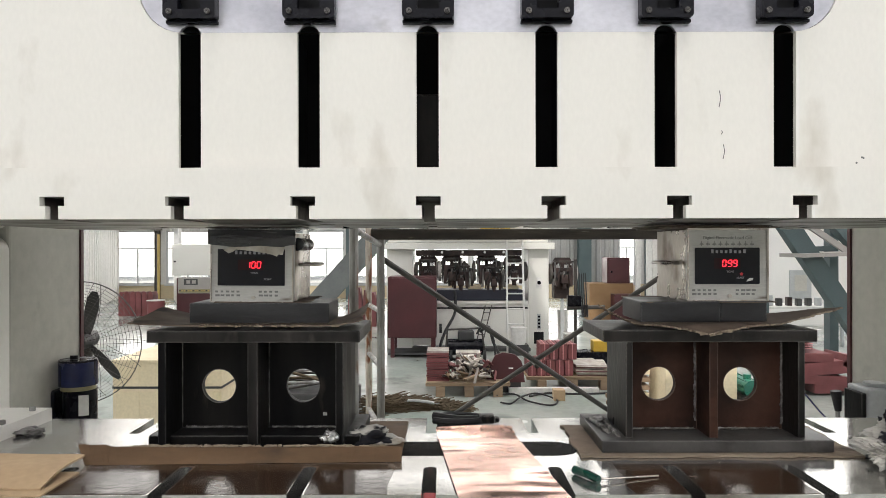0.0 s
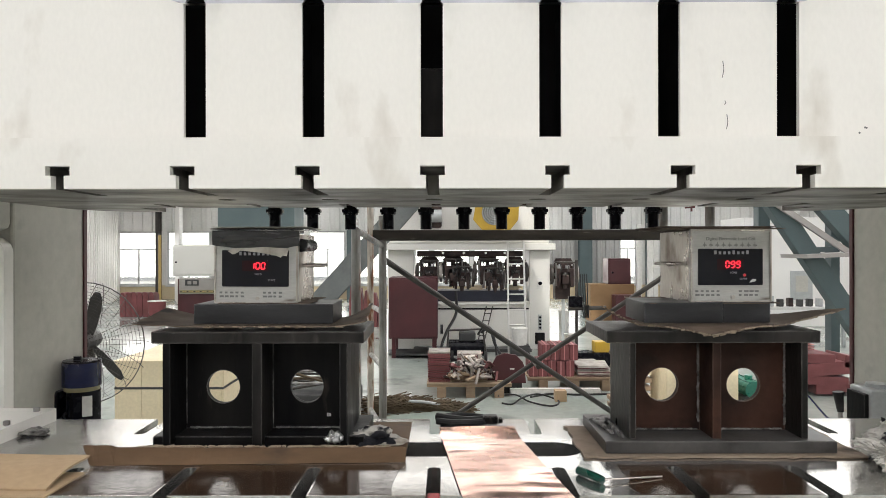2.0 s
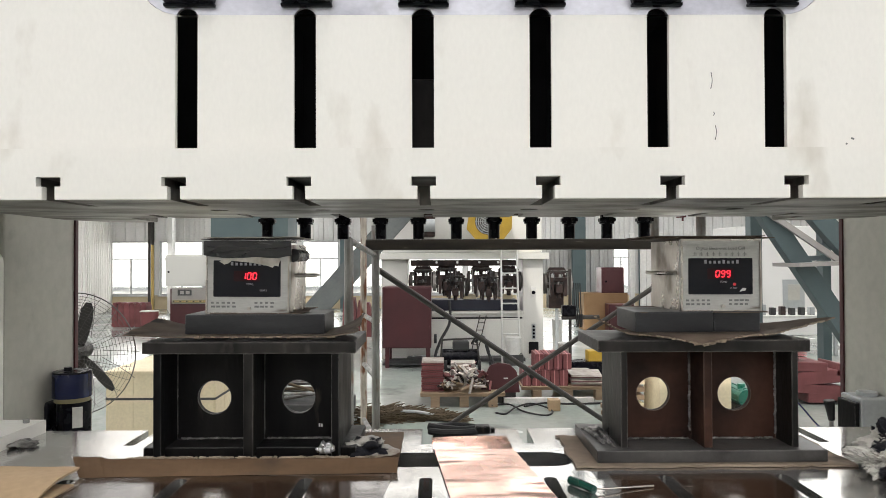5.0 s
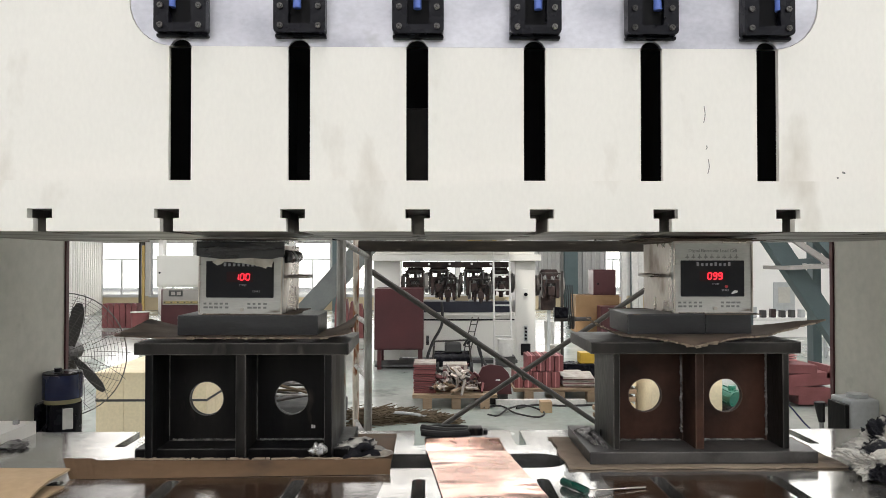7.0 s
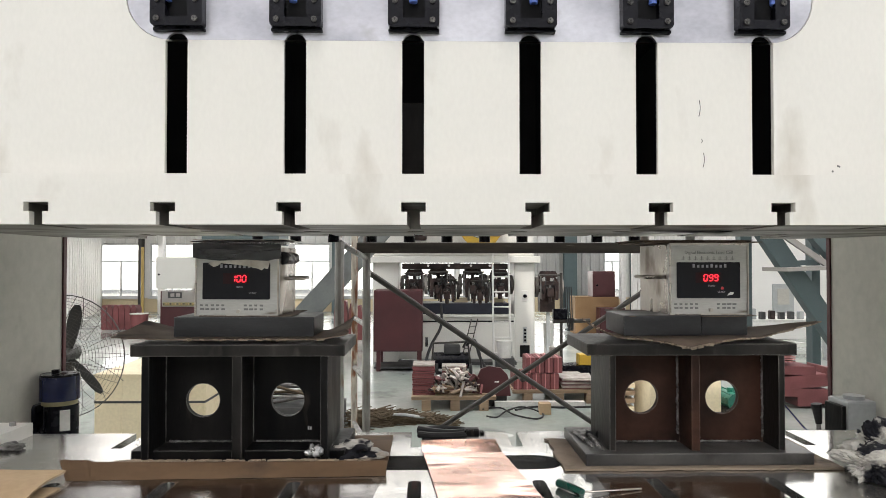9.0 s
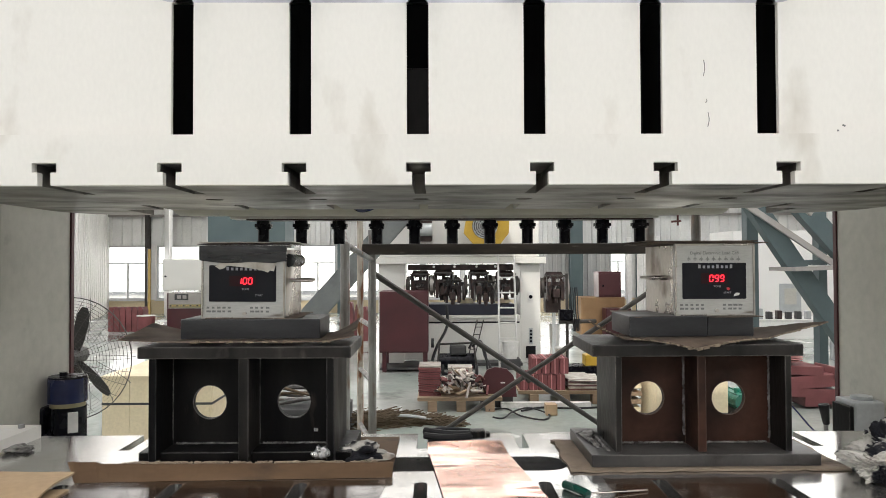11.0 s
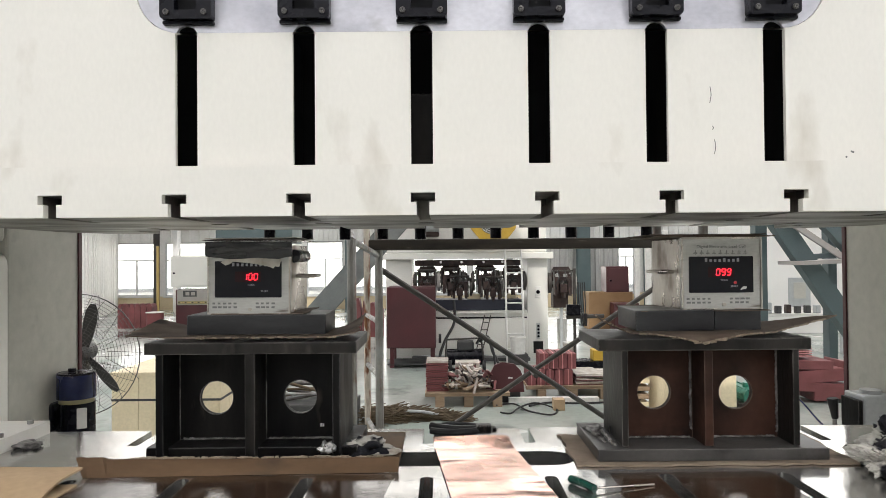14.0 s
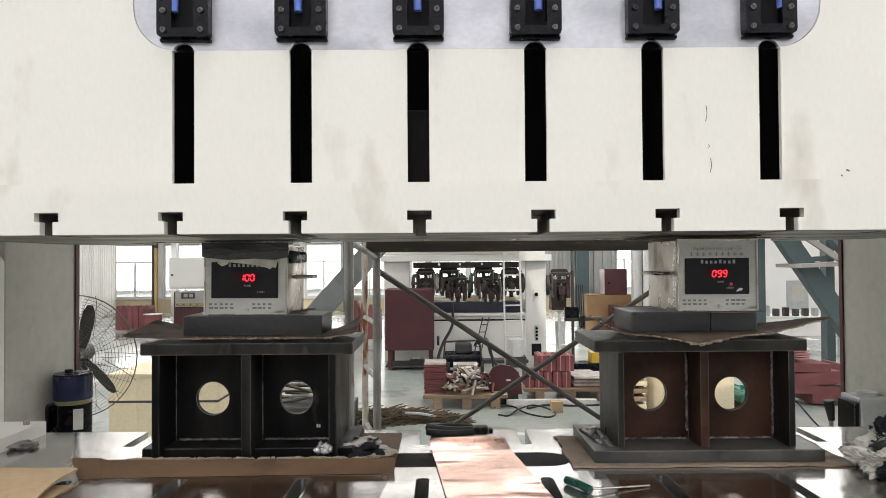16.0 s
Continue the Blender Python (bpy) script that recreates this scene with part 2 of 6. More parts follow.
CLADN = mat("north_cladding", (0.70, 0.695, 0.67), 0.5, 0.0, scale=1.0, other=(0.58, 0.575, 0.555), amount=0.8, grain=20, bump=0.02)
CLAD = mat("corrugated_cladding", (0.82, 0.81, 0.78), 0.5, 0.0, scale=1.0, other=(0.74, 0.73, 0.70), amount=0.6, grain=20, bump=0.02)
PLASTER = mat("cream_plaster", (0.60, 0.50, 0.33), 0.85, scale=1.5, other=(0.52, 0.43, 0.28), amount=0.6, grain=30, bump=0.05)
FLOORM = mat("green_epoxy_floor", (0.30, 0.345, 0.315), 0.19, scale=0.9, other=(0.43, 0.44, 0.41), amount=0.9, grain=18, bump=0.03,
             stain=(0.13, 0.14, 0.13), stain_scale=1.6, stain_at=0.60, spread=0.15, rough_vary=0.09)
CEILING = mat("grey_roof_sheet", (0.11, 0.11, 0.11), 0.8, scale=1.0, bump=0.03)
YARD = mat("yard_concrete", (0.45, 0.44, 0.41), 0.85, scale=0.4, grain=10, bump=0.05)
FRAME = mat("window_frame_paint", (0.55, 0.56, 0.56), 0.5, scale=6, bump=0.02)
GLASS = mat("window_glass", (0.95, 0.97, 0.96), 0.04, bump=0, transmission=1.0, amount=0.05, rough_vary=0.02)
FANWIRE = mat("fan_wire", (0.13, 0.125, 0.12), 0.45, 0.6, scale=20, bump=0.03)
FANBLADE = mat("fan_blade", (0.03, 0.028, 0.028), 0.5, scale=8, bump=0.03)
NAVYTIN = mat("navy_reservoir", (0.008, 0.012, 0.045), 0.22, scale=12, other=(0.03, 0.04, 0.12), bump=0.02)
OLIVE = mat("olive_band", (0.28, 0.25, 0.13), 0.5, scale=12, bump=0.02)
LABEL = mat("pale_label", (0.68, 0.67, 0.64), 0.6, scale=20, bump=0.02)
GREYBOX = mat("grey_box_paint", (0.44, 0.46, 0.46), 0.4, 0.2, scale=8, bump=0.03)
SKYSIDE = mat("pale_side_sky", (0.95, 0.97, 1.0), 1.0, glow=1.0, bump=0)
SKYGLOW = mat("bright_sky", (1.0, 0.97, 0.92), 1.0, glow=2.6, bump=0)
BRASS = mat("brass_fitting", (0.55, 0.38, 0.15), 0.35, 0.9, scale=20, bump=0.03)


# ---- shaping ----
def thing(name, label, category, group="", kind="", at=(0, 0, 0)):
    ob = new(name)
    ob.empty_display_size = 0.05
    ob.location = at
    return tagged(ob, label, category, group, kind)


def part(name, bm, material, parent=None, label="", smooth=False):
    me = bpy.data.meshes.new(name)
    bmesh.ops.recalc_face_normals(bm, faces=bm.faces[:])
    if smooth:
        for f in bm.faces:
            f.smooth = True
        for e in bm.edges:
            if len(e.link_faces) == 2 and e.calc_face_angle(0) > 0.6:
                e.smooth = False
    bm.to_mesh(me)
    bm.free()
    me.materials.append(material)
    ob = new(name, me)
    ob.parent = parent
    if label:
        ob["label"] = label
    return ob


def bx(bm, x0, x1, y0, y1, z0, z1, bevel=0.0, turn=None, seg=2):
    """A box between two corners, with rounded edges."""
    r = bmesh.ops.create_cube(bm, size=1.0)
    vs = r["verts"]
    c = Vector(((x0 + x1) / 2, (y0 + y1) / 2, (z0 + z1) / 2))
    for v in vs:
        v.co = Vector((v.co.x * (x1 - x0), v.co.y * (y1 - y0), v.co.z * (z1 - z0)))
    if bevel:
        es = {e for v in vs for e in v.link_edges}
        out = bmesh.ops.bevel(bm, geom=list(es), offset=bevel, segments=seg, affect="EDGES", profile=0.5)
        vs = list({v for v in out["verts"]} | {v for v in vs if v.is_valid})
    m = Matrix.Translation(c) @ (turn or Matrix())
    for v in vs:
        v.co = m @ v.co
    return vs


def box(name, x0, x1, y0, y1, z0, z1, material, parent=None, label="", bevel=0.003, turn=None):
    bm = bmesh.new()
    bx(bm, x0, x1, y0, y1, z0, z1, bevel, turn)
    return part(name, bm, material, parent, label)


def rod(bm, a, b, r, seg=12, r2=None, caps=True):
    a, b = Vector(a), Vector(b)
    d = b - a
    m = Matrix.Translation((a + b) / 2) @ d.to_track_quat("Z", "Y").to_matrix().to_4x4()
    bmesh.ops.create_cone(bm, cap_ends=caps, segments=seg, radius1=r, radius2=r if r2 is None else r2, depth=d.length, matrix=m)


def cyl(name, a, b, r, material, parent=None, label="", seg=20, r2=None):
    bm = bmesh.new()
    rod(bm, a, b, r, seg, r2)
    return part(name, bm, material, parent, label, smooth=True)


def smooth_path(points, steps=6):
    """Points on a smooth line through the given ones."""
    p = [Vector(q) for q in points]
    out = []
    for i in range(len(p) - 1):
        a, b, c, d = p[max(i - 1, 0)], p[i], p[i + 1], p[min(i + 2, len(p) - 1)]
        for s in range(steps):
            t = s / steps
            out.append(0.5 * (2 * b + (c - a) * t + (2 * a - 5 * b + 4 * c - d) * t * t + (3 * b - a - 3 * c + d) * t ** 3))
    return out + [p[-1]]


def tube(bm, points, r, seg=8, steps=6, soft=True):
    """A hose or wire along a line."""
    p = smooth_path(points, steps) if soft else [Vector(q) for q in points]
    rings = []
    side = None
    for i, q in enumerate(p):
        d = (p[min(i + 1, len(p) - 1)] - p[max(i - 1, 0)]).normalized()
        if side is None:
            side = d.orthogonal().normalized()
        side = (side - d * side.dot(d)).normalized()
        up = d.cross(side)
        rings.append([bm.verts.new(q + r * (math.cos(k * math.tau / seg) * side + math.sin(k * math.tau / seg) * up)) for k in range(seg)])
    for a, b in zip(rings, rings[1:]):
        for k in range(seg):
            bm.faces.new((a[k], a[(k + 1) % seg], b[(k + 1) % seg], b[k]))
    bm.faces.new(rings[0][::-1])
    bm.faces.new(rings[-1])


def arc(cx, cy, r, a0, a1, n=10):
    return [(cx + r * math.cos(radians(a0 + (a1 - a0) * i / n)), cy + r * math.sin(radians(a0 + (a1 - a0) * i / n))) for i in range(n + 1)]


def round_rect(x0, x1, y0, y1, r, n=8):
    return (arc(x1 - r, y0 + r, r, -90, 0, n) + arc(x1 - r, y1 - r, r, 0, 90, n) + arc(x0 + r, y1 - r, r, 90, 180, n) + arc(x0 + r, y0 + r, r, 180, 270, n))


def solid(bm, outer, holes, d0, d1, axis="z"):
    """A plate with the given outline and openings, between two depths along an axis."""
    from mathutils.geometry import tessellate_polygon
    loops = [outer, *holes]
    flat = [q for lp in loops for q in lp]
    tris = tessellate_polygon([[Vector((q[0], q[1], 0)) for q in lp] for lp in loops])
    put = {"z": lambda u, v, w: (u, v, w), "y": lambda u, v, w: (u, w, v), "x": lambda u, v, w: (w, u, v)}[axis]
    lo = [bm.verts.new(put(q[0], q[1], d0)) for q in flat]
    hi = [bm.verts.new(put(q[0], q[1], d1)) for q in flat]
    for t in tris:
        if len({*t}) == 3:
            bm.faces.new([lo[i] for i in t])
            bm.faces.new([hi[i] for i in reversed(t)])
    k = 0
    for lp in loops:
        for i in range(len(lp)):
            a, b = k + i, k + (i + 1) % len(lp)
            bm.faces.new((lo[a], lo[b], hi[b], hi[a]))
        k += len(lp)


def plate(name, outer, holes, d0, d1, axis, material, parent=None, label=""):
    bm = bmesh.new()
    solid(bm, outer, holes, d0, d1, axis)
    return part(name, bm, material, parent, label)


def rumple(bm, x0, x1, y0, y1, nx, ny, height, thick, torn=0.0):
    """A thin sheet over a patch of ground whose height is given by a function of x and y."""
    rag = [torn * noise.noise(Vector((q * 0.83, x0 * 7, 1.7))) for q in range(nx + ny + 2)]
    for k, dz in ((0, 0.0), (1, thick)):
        g = [[bm.verts.new((x0 + (x1 - x0) * i / nx + (rag[nx + j] if i in (0, nx) else 0), y0 + (y1 - y0) * j / ny + (rag[i] if j in (0, ny) else 0), height(i / nx, j / ny) + dz))
              for i in range(nx + 1)] for j in range(ny + 1)]
        for j in range(ny):
            for i in range(nx):
                f = (g[j][i], g[j][i + 1], g[j + 1][i + 1], g[j + 1][i])
                bm.faces.new(f if k else f[::-1])
        if k == 0:
            low = g
    rim = lambda h: h[0][:-1] + [r[-1] for r in h[:-1]] + h[-1][:0:-1] + [r[0] for r in h[:0:-1]]
    a, b = rim(low), rim(g)
    for i in range(len(a)):
        bm.faces.new((a[i], a[(i + 1) % len(a)], b[(i + 1) % len(a)], b[i]))


def text(name, words, x, y, z, size, material, parent, label=""):
    cu = bpy.data.curves.new(name, "FONT")
    cu.body, cu.size, cu.extrude, cu.align_x = words, size, 0.0004, "CENTER"
    ob = bpy.data.objects.new(name, cu)
    me = bpy.data.meshes.new_from_object(ob)
    bpy.data.objects.remove(ob)
    me.materials.append(material)
    o = new(name, me)
    o.matrix_basis = pose(x, y, z, 90, 0, 0)
    o.parent = parent
    if label:
        o["label"] = label
    return o


# ---- the hall ----
def structure(ob, label, category):
    return tagged(ob, label, category, "", "structure")


structure(box("floor", -12, 12, -7, 22, FLOOR - 0.2, FLOOR, FLOORM, bevel=0), "worn glossy green epoxy factory floor", "floor")
structure(box("ground", -600, 600, -600, 600, FLOOR - 0.5, FLOOR - 0.25, YARD, bevel=0), "pale concrete yard outside the hall", "ground")


def corrugated(name, length, z0, z1, pitch, deep, material, at, turn, label):
    """Ribbed sheet cladding with a back, along its own x axis."""
    bm = bmesh.new()
    line, n = [], int(length / pitch)
    for i in range(n):
        for u, v in ((0.0, 0), (0.42, 0), (0.5, deep), (0.92, deep)):
            line.append(((i + u) * pitch, -v))
    line.append((n * pitch, 0))
    outer = line + [(n * pitch, 0.06), (0, 0.06)]
    front = [[bm.verts.new((x, y, z)) for x, y in outer] for z in (z0, z1)]
    for i in range(len(outer)):
        j = (i + 1) % len(outer)
        bm.faces.new((front[0][i], front[0][j], front[1][j], front[1][i]))
    ob = part(name, bm, material)
    ob.matrix_basis = pose(*at, 0, 0, turn)
    return structure(ob, label, "wall")


BACK = 22.0
corrugated("wall_north", 24, 1.95, 5.0, 0.32, 0.05, CLADN, (-12, BACK, 0), 0, "white ribbed sheet cladding above the window band")
structure(box("wall_north_base", -12, 12, BACK, BACK + 0.2, FLOOR, 0.2, PLASTER, bevel=0), "cream plastered wall under the windows", "wall")
corrugated("wall_west", 29, FLOOR, 5.0, 0.32, 0.035, CLAD, (-12, -7, 0), 90, "white ribbed sheet cladding of the hall side")
corrugated("wall_east", 29, FLOOR, 5.0, 0.32, 0.035, CLAD, (12, 22, 0), -90, "white ribbed sheet cladding of the hall side")
plate_wall = plate("wall_south", [(-12, FLOOR), (12, FLOOR), (12, 8.5), (-12, 8.5)], [[(-10, 4.9), (10, 4.9), (10, 7.5), (-10, 7.5)]], -7.2, -7.0, "y", CLAD)
structure(plate_wall, "pale sheet wall with a high window band", "wall")
sky_holes = [[(sx - 0.8, sy - 2.5), (sx + 0.8, sy - 2.5), (sx + 0.8, sy + 2.5), (sx - 0.8, sy + 2.5)] for sx in (-7.0, 0.0, 7.0) for sy in (-2.0, 6.0, 14.0)]
structure(plate("ceiling", [(-12, -7.2), (12, -7.2), (12, 22.2), (-12, 22.2)], sky_holes, 8.5, 8.6, "z", CEILING), "pale sheet roof with skylight strips", "ceiling")
corrugated("wall_partition", 4.16, FLOOR, 3.68, 0.26, 0.04, CLAD, (-9.5, 18, 0), 104.8, "grey-white ribbed partition sheeting")
corrugated("wall_partition_upper", 4.16, 3.72, 7.0, 0.26, 0.03, CLAD, (-9.53, 18, 0), 104.8, "white ribbed partition sheeting, upper course")
corrugated("wall_partition_inner", 3.2, FLOOR, 6.0, 0.26, 0.035, CLAD, (-7.35, 19, 0), 114, "grey-white ribbed sheeting beside the windows")

# window band between posts
WINDOWS = [(-10.6, -9.28), (-9.0, -7.6), (-5.9, -4.6), (-4.4, -3.2), (-2.9, -1.75), (-1.65, -0.45), (-0.35, 0.85), (0.95, 2.15), (2.25, 3.4), (5.7, 6.25), (7.0, 8.3), (8.4, 9.7)]
edge = -12.0
for i, (a, b) in enumerate(WINDOWS + [(12.0, 12.0)]):
    if a - edge > 0.01:
        if a - edge > 0.9:
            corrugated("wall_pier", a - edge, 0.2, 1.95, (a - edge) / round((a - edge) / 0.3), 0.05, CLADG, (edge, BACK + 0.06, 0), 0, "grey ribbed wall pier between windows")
        else:
            structure(box("wall_pier", edge, a, BACK, BACK + 0.18, 0.2, 1.95, CLADN, bevel=0), "pale wall pier between windows", "wall")
    edge = b
    if a == b:
        break
    win = thing("window_%d" % (i + 1), "white-framed factory window, glaring with daylight", "window", "", "structure", (a, BACK, 0.2))
    w = b - a
    fr = bmesh.new()
    for x0, x1, z0, z1 in ((0, w, 0, 0.05), (0, w, 1.70, 1.75), (0, 0.05, 0.05, 1.70), (w - 0.05, w, 0.05, 1.70), (0.05, w - 0.05, 1.15, 1.19)):
        bx(fr, x0, x1, 0.04, 0.10, z0, z1)
    bx(fr, w / 2 - 0.02, w / 2 + 0.02, 0.04, 0.10, 0.05, 1.15)
    part("window_frame", fr, FRAME, win)
    for x0, x1, z0, z1 in ((0.05, w / 2 - 0.02, 0.05, 1.15), (w / 2 + 0.02, w - 0.05, 0.05, 1.15), (0.05, w - 0.05, 1.19, 1.70)):
        pane = box("pane", x0, x1, 0.065, 0.071, z0, z1, GLASS, win, bevel=0)
        pane.visible_shadow = False
    box("window_sill", -0.03, w + 0.03, -0.06, 0.12, -0.04, 0.0, FRAME, win)


def girder(name, a, b, w, h, material, label, category="beam", flange=0.012, up=(0, 0, 1)):
    """A rolled H section between two points."""
    a, b = Vector(a), Vector(b)
    d = b - a
    bm = bmesh.new()
    ln = d.length
    bx(bm, -w / 2, w / 2, -h / 2, -h / 2 + flange, 0, ln)
    bx(bm, -w / 2, w / 2, h / 2 - flange, h / 2, 0, ln)
    bx(bm, -flange / 2, flange / 2, -h / 2 + flange, h / 2 - flange, 0, ln)
    ob = part(name, bm, material)
    ob.matrix_basis = Matrix.Translation(a) @ d.to_track_quat("Z", "Y").to_matrix().to_4x4()
    return tagged(ob, label, category, "", "structure")


# glare of the open sky beyond the windows
structure(box("backdrop", -40, 40, 40, 40.2, FLOOR, 20, SKYGLOW, bevel=0), "white overcast daylight beyond the windows", "sky")

for sx in (-1, 1):
    structure(box("backdrop_side", sx * 30 - 0.1, sx * 30 + 0.1, -30, 40, FLOOR, 24, SKYSIDE, bevel=0), "white overcast daylight beyond the side windows", "sky")
    for k in range(15):
        y = -7 + 29 * k / 14
        structure(box("clerestory_mullion", sx * 12 - 0.04, sx * 12 + 0.04, y - 0.04, y + 0.04, 5.0, 8.5, FRAME, bevel=0), "grey mullion of the high window band", "window")

# posts, rails and cladding rails of the north wall
for px, pw in ((-9.16, 0.08), (-6.6, 0.24), (-3.0, 0.2), (4.53, 0.40), (6.65, 0.3), (10.2, 0.3)):
    girder("wall_post", (px, BACK - 0.25, FLOOR), (px, BACK - 0.25, 8.4), pw, 0.3, TEAL if pw > 0.1 else DARKTUBE, "teal steel wall post", "post")
structure(box("wall_north_top", -12, 12, BACK, BACK + 0.1, 8.35, 8.5, CLAD, bevel=0), "pale cladding strip under the roof", "wall")
for k in range(13):
    structure(box("clerestory_mullion", -12 + 2 * k - 0.04, -12 + 2 * k + 0.04, BACK, BACK + 0.1, 5.0, 8.35, FRAME, bevel=0), "grey mullion of the high window band", "window")
for rz in (2.9, 3.95, 5.0):
    girder("wall_rail", (-11.9, BACK - 0.12, rz), (11.9, BACK - 0.12, rz), 0.10, 0.08, GREYBEAM, "grey cladding rail", "rail")


# ---- the press ----
press = thing("stamping_press_frame", "cream-painted double-column stamping press frame on the factory floor", "press", at=(0, 0, FLOOR))
PZ = -FLOOR


def pbox(name, x0, x1, y0, y1, z0, z1, material, label="", bevel=0.006, parent=None):
    return box(name, x0, x1, y0, y1, z0 + PZ, z1 + PZ, material, parent or press, label, bevel)


LX, RX = -1.25, 1.465
# columns carry shade in their greyed cream; cover plate stays full cream
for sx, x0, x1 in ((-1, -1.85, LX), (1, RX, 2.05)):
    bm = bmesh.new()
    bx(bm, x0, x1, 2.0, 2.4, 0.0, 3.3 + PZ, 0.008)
    col = part("column", bm, COLUMN, press, "cream press column, its sideways shade greyed into the colour")
bm = bmesh.new()
solid(bm, [(-1.85, 0.86 + PZ), (LX + 0.002, 0.86 + PZ)] + arc(LX - 0.043, 1.355 + PZ, 0.045, 0, 90, 8) + [(-1.85, 1.40 + PZ)], [], 1.955, 1.998, "y")
part("cover_plate", bm, CREAM, press, "cream column cover plate with a rounded corner")
box("edge_strip", LX - 0.003, LX + 0.006, 2.386, 2.404, 0.0, 3.2 + PZ, MAROON, press, "dark brown painted edge strip", 0)
box("edge_strip", RX - 0.006, RX + 0.003, 2.386, 2.404, 0.0, 3.2 + PZ, MAROON, press, "dark brown painted edge strip", 0)
# flat near-black disc stands for the shade inside the hole
bm = bmesh.new()
rod(bm, (RX - 0.002, 2.315, 1.648 + PZ), (RX + 0.003, 2.315, 1.648 + PZ), 0.039, 24)
part("hole_rim", bm, CAVSHADE, press, "near-black disc standing for the shade in a round column hole")
pbox("guide_rail", -1.85, LX, 1.45, 2.0, 1.42, 3.3, COLUMN, "cream guide rail on the column, shade greyed into its colour", 0.02)
pbox("guide_rail", RX, 2.05, 1.45, 2.0, 1.42, 3.3, COLUMN, "cream guide rail on the column, shade greyed into its colour", 0.02)
pbox("crown", -1.85, 2.05, 1.3, 2.6, 3.3, 4.6, CREAM, "cream crown of the press", 0.02)
pbox("bed", -1.6, 1.75, 1.30, 1.83, FLOOR, 0.80, CREAM, "cream lower bed of the press", 0.01)
for x0, x1 in ((-1.85, -1.35), (1.55, 2.05)):
    pbox("bed_foot", x0, x1, 1.83, 2.0, FLOOR, 0.6, CREAM, "", 0.01)

# air tank hung between the columns
TY, TZ = 2.45, 1.70 + PZ
bm = bmesh.new()
prof = [(-0.915, 0.0), (-0.914, 0.10), (-0.911, 0.135), (-0.903, 0.152), (-0.888, 0.161), (-0.865, 0.163), (1.055, 0.163), (1.078, 0.161), (1.093, 0.152), (1.101, 0.135), (1.104, 0.10), (1.105, 0.0)]
rings = []
for x, r in prof:
    rings.append([bm.verts.new((x, TY + 0.62 * r * math.cos(k * math.tau / 48), TZ + r * math.sin(k * math.tau / 48))) for k in range(48)] if r else [bm.verts.new((x, TY, TZ))])
for a, b in zip(rings, rings[1:]):
    for k in range(48):
        q = [a[k % len(a)], a[(k + 1) % len(a)], b[(k + 1) % len(b)], b[k % len(b)]]
        bm.faces.new(list(dict.fromkeys(q)))
tank = part("air_tank", bm, TANK, press, "cream cylindrical air tank with dished ends", smooth=True)
for x in (-0.70, 0.90):
    box("tank_hanger", x - 0.05, x + 0.05, TY - 0.05, TY + 0.05, TZ + 0.12, 3.3 + PZ, COLUMN, press)
# manifold with a row of black silencers
MY = 2.52
pbox("manifold", -0.72, 0.86, MY - 0.04, MY + 0.04, 1.529, 1.545, COLUMN, "grey manifold bar under the tank", 0.003)
pbox("manifold_strip", -0.66, 0.84, MY - 0.036, MY + 0.036, 1.524, 1.529, IRONPARTS, "thin dark strip under the manifold", 0.001)
for i in range(11):
    x = -0.605 + 0.1405 * i
    bm = bmesh.new()
    rod(bm, (x, MY, 1.524 + PZ), (x, MY, 1.512 + PZ), 0.026, 6)
    rod(bm, (x, MY, 1.512 + PZ), (x, MY, 1.500 + PZ), 0.034, 6)
    rod(bm, (x, MY, 1.500 + PZ), (x, MY, 1.492 + PZ), 0.028, 12)
    rod(bm, (x, MY, 1.492 + PZ), (x, MY, 1.437 + PZ), 0.021, 12)
    part("silencer", bm, BLACK, press, "black exhaust silencer", smooth=True)
for x in (0.52, 0.70):
    bm = bmesh.new()
    rod(bm, (x + 0.35, MY + 0.1, 1.56 + PZ), (x + 0.35, MY + 0.1, 1.43 + PZ), 0.018, 12)
    part("drain_pipe", bm, GALV, press, "", smooth=True)
bm = bmesh.new()
tube(bm, [(0.94, MY + 0.06, 1.52 + PZ), (0.975, MY + 0.05, 1.522 + PZ)], 0.004, 8, 4)
rod(bm, (0.965, MY + 0.06, 1.545 + PZ), (0.965, MY + 0.06, 1.505 + PZ), 0.004, 8)
part("drain_valve", bm, REDOX, press, "small red drain valve", smooth=True)


def hose(points, r, y=2.30, parent=None):
    bm = bmesh.new()
    tube(bm, [(p[0], p[2] if len(p) > 2 else y, p[1] + PZ) for p in points], r * 0.86)
    return part("air_hose", bm, HOSE, parent or press, "glossy blue air hose", smooth=True)


hose([(-1.25, 1.58, 2.25), (-1.19, 1.60), (-1.15, 1.635), (-1.0, 1.645), (-0.90, 1.642, 2.45), (-0.84, 1.64, 2.58)], 0.009)
hose([(-1.25, 1.90, 2.3), (-1.18, 1.80, 2.25), (-1.168, 1.70, 2.22), (-1.185, 1.625, 2.22), (-1.182, 1.592)], 0.024)
hose([(-0.73, 1.90, 2.22), (-0.735, 1.72), (-0.732, 1.64), (-0.725, 1.60)], 0.026)
hose([(-0.73, 1.68), (-0.67, 1.665), (-0.62, 1.65), (-0.45, 1.648), (-0.33, 1.655)], 0.008)
hose([(-0.64, 1.655), (-0.645, 1.62), (-0.61, 1.585), (-0.57, 1.595), (-0.55, 1.65), (-0.552, 1.75), (-0.55, 1.9)], 0.012)
hose([(-0.655, 1.65), (-0.65, 1.60), (-0.60, 1.575), (-0.565, 1.60), (-0.558, 1.66), (-0.56, 1.78)], 0.009)
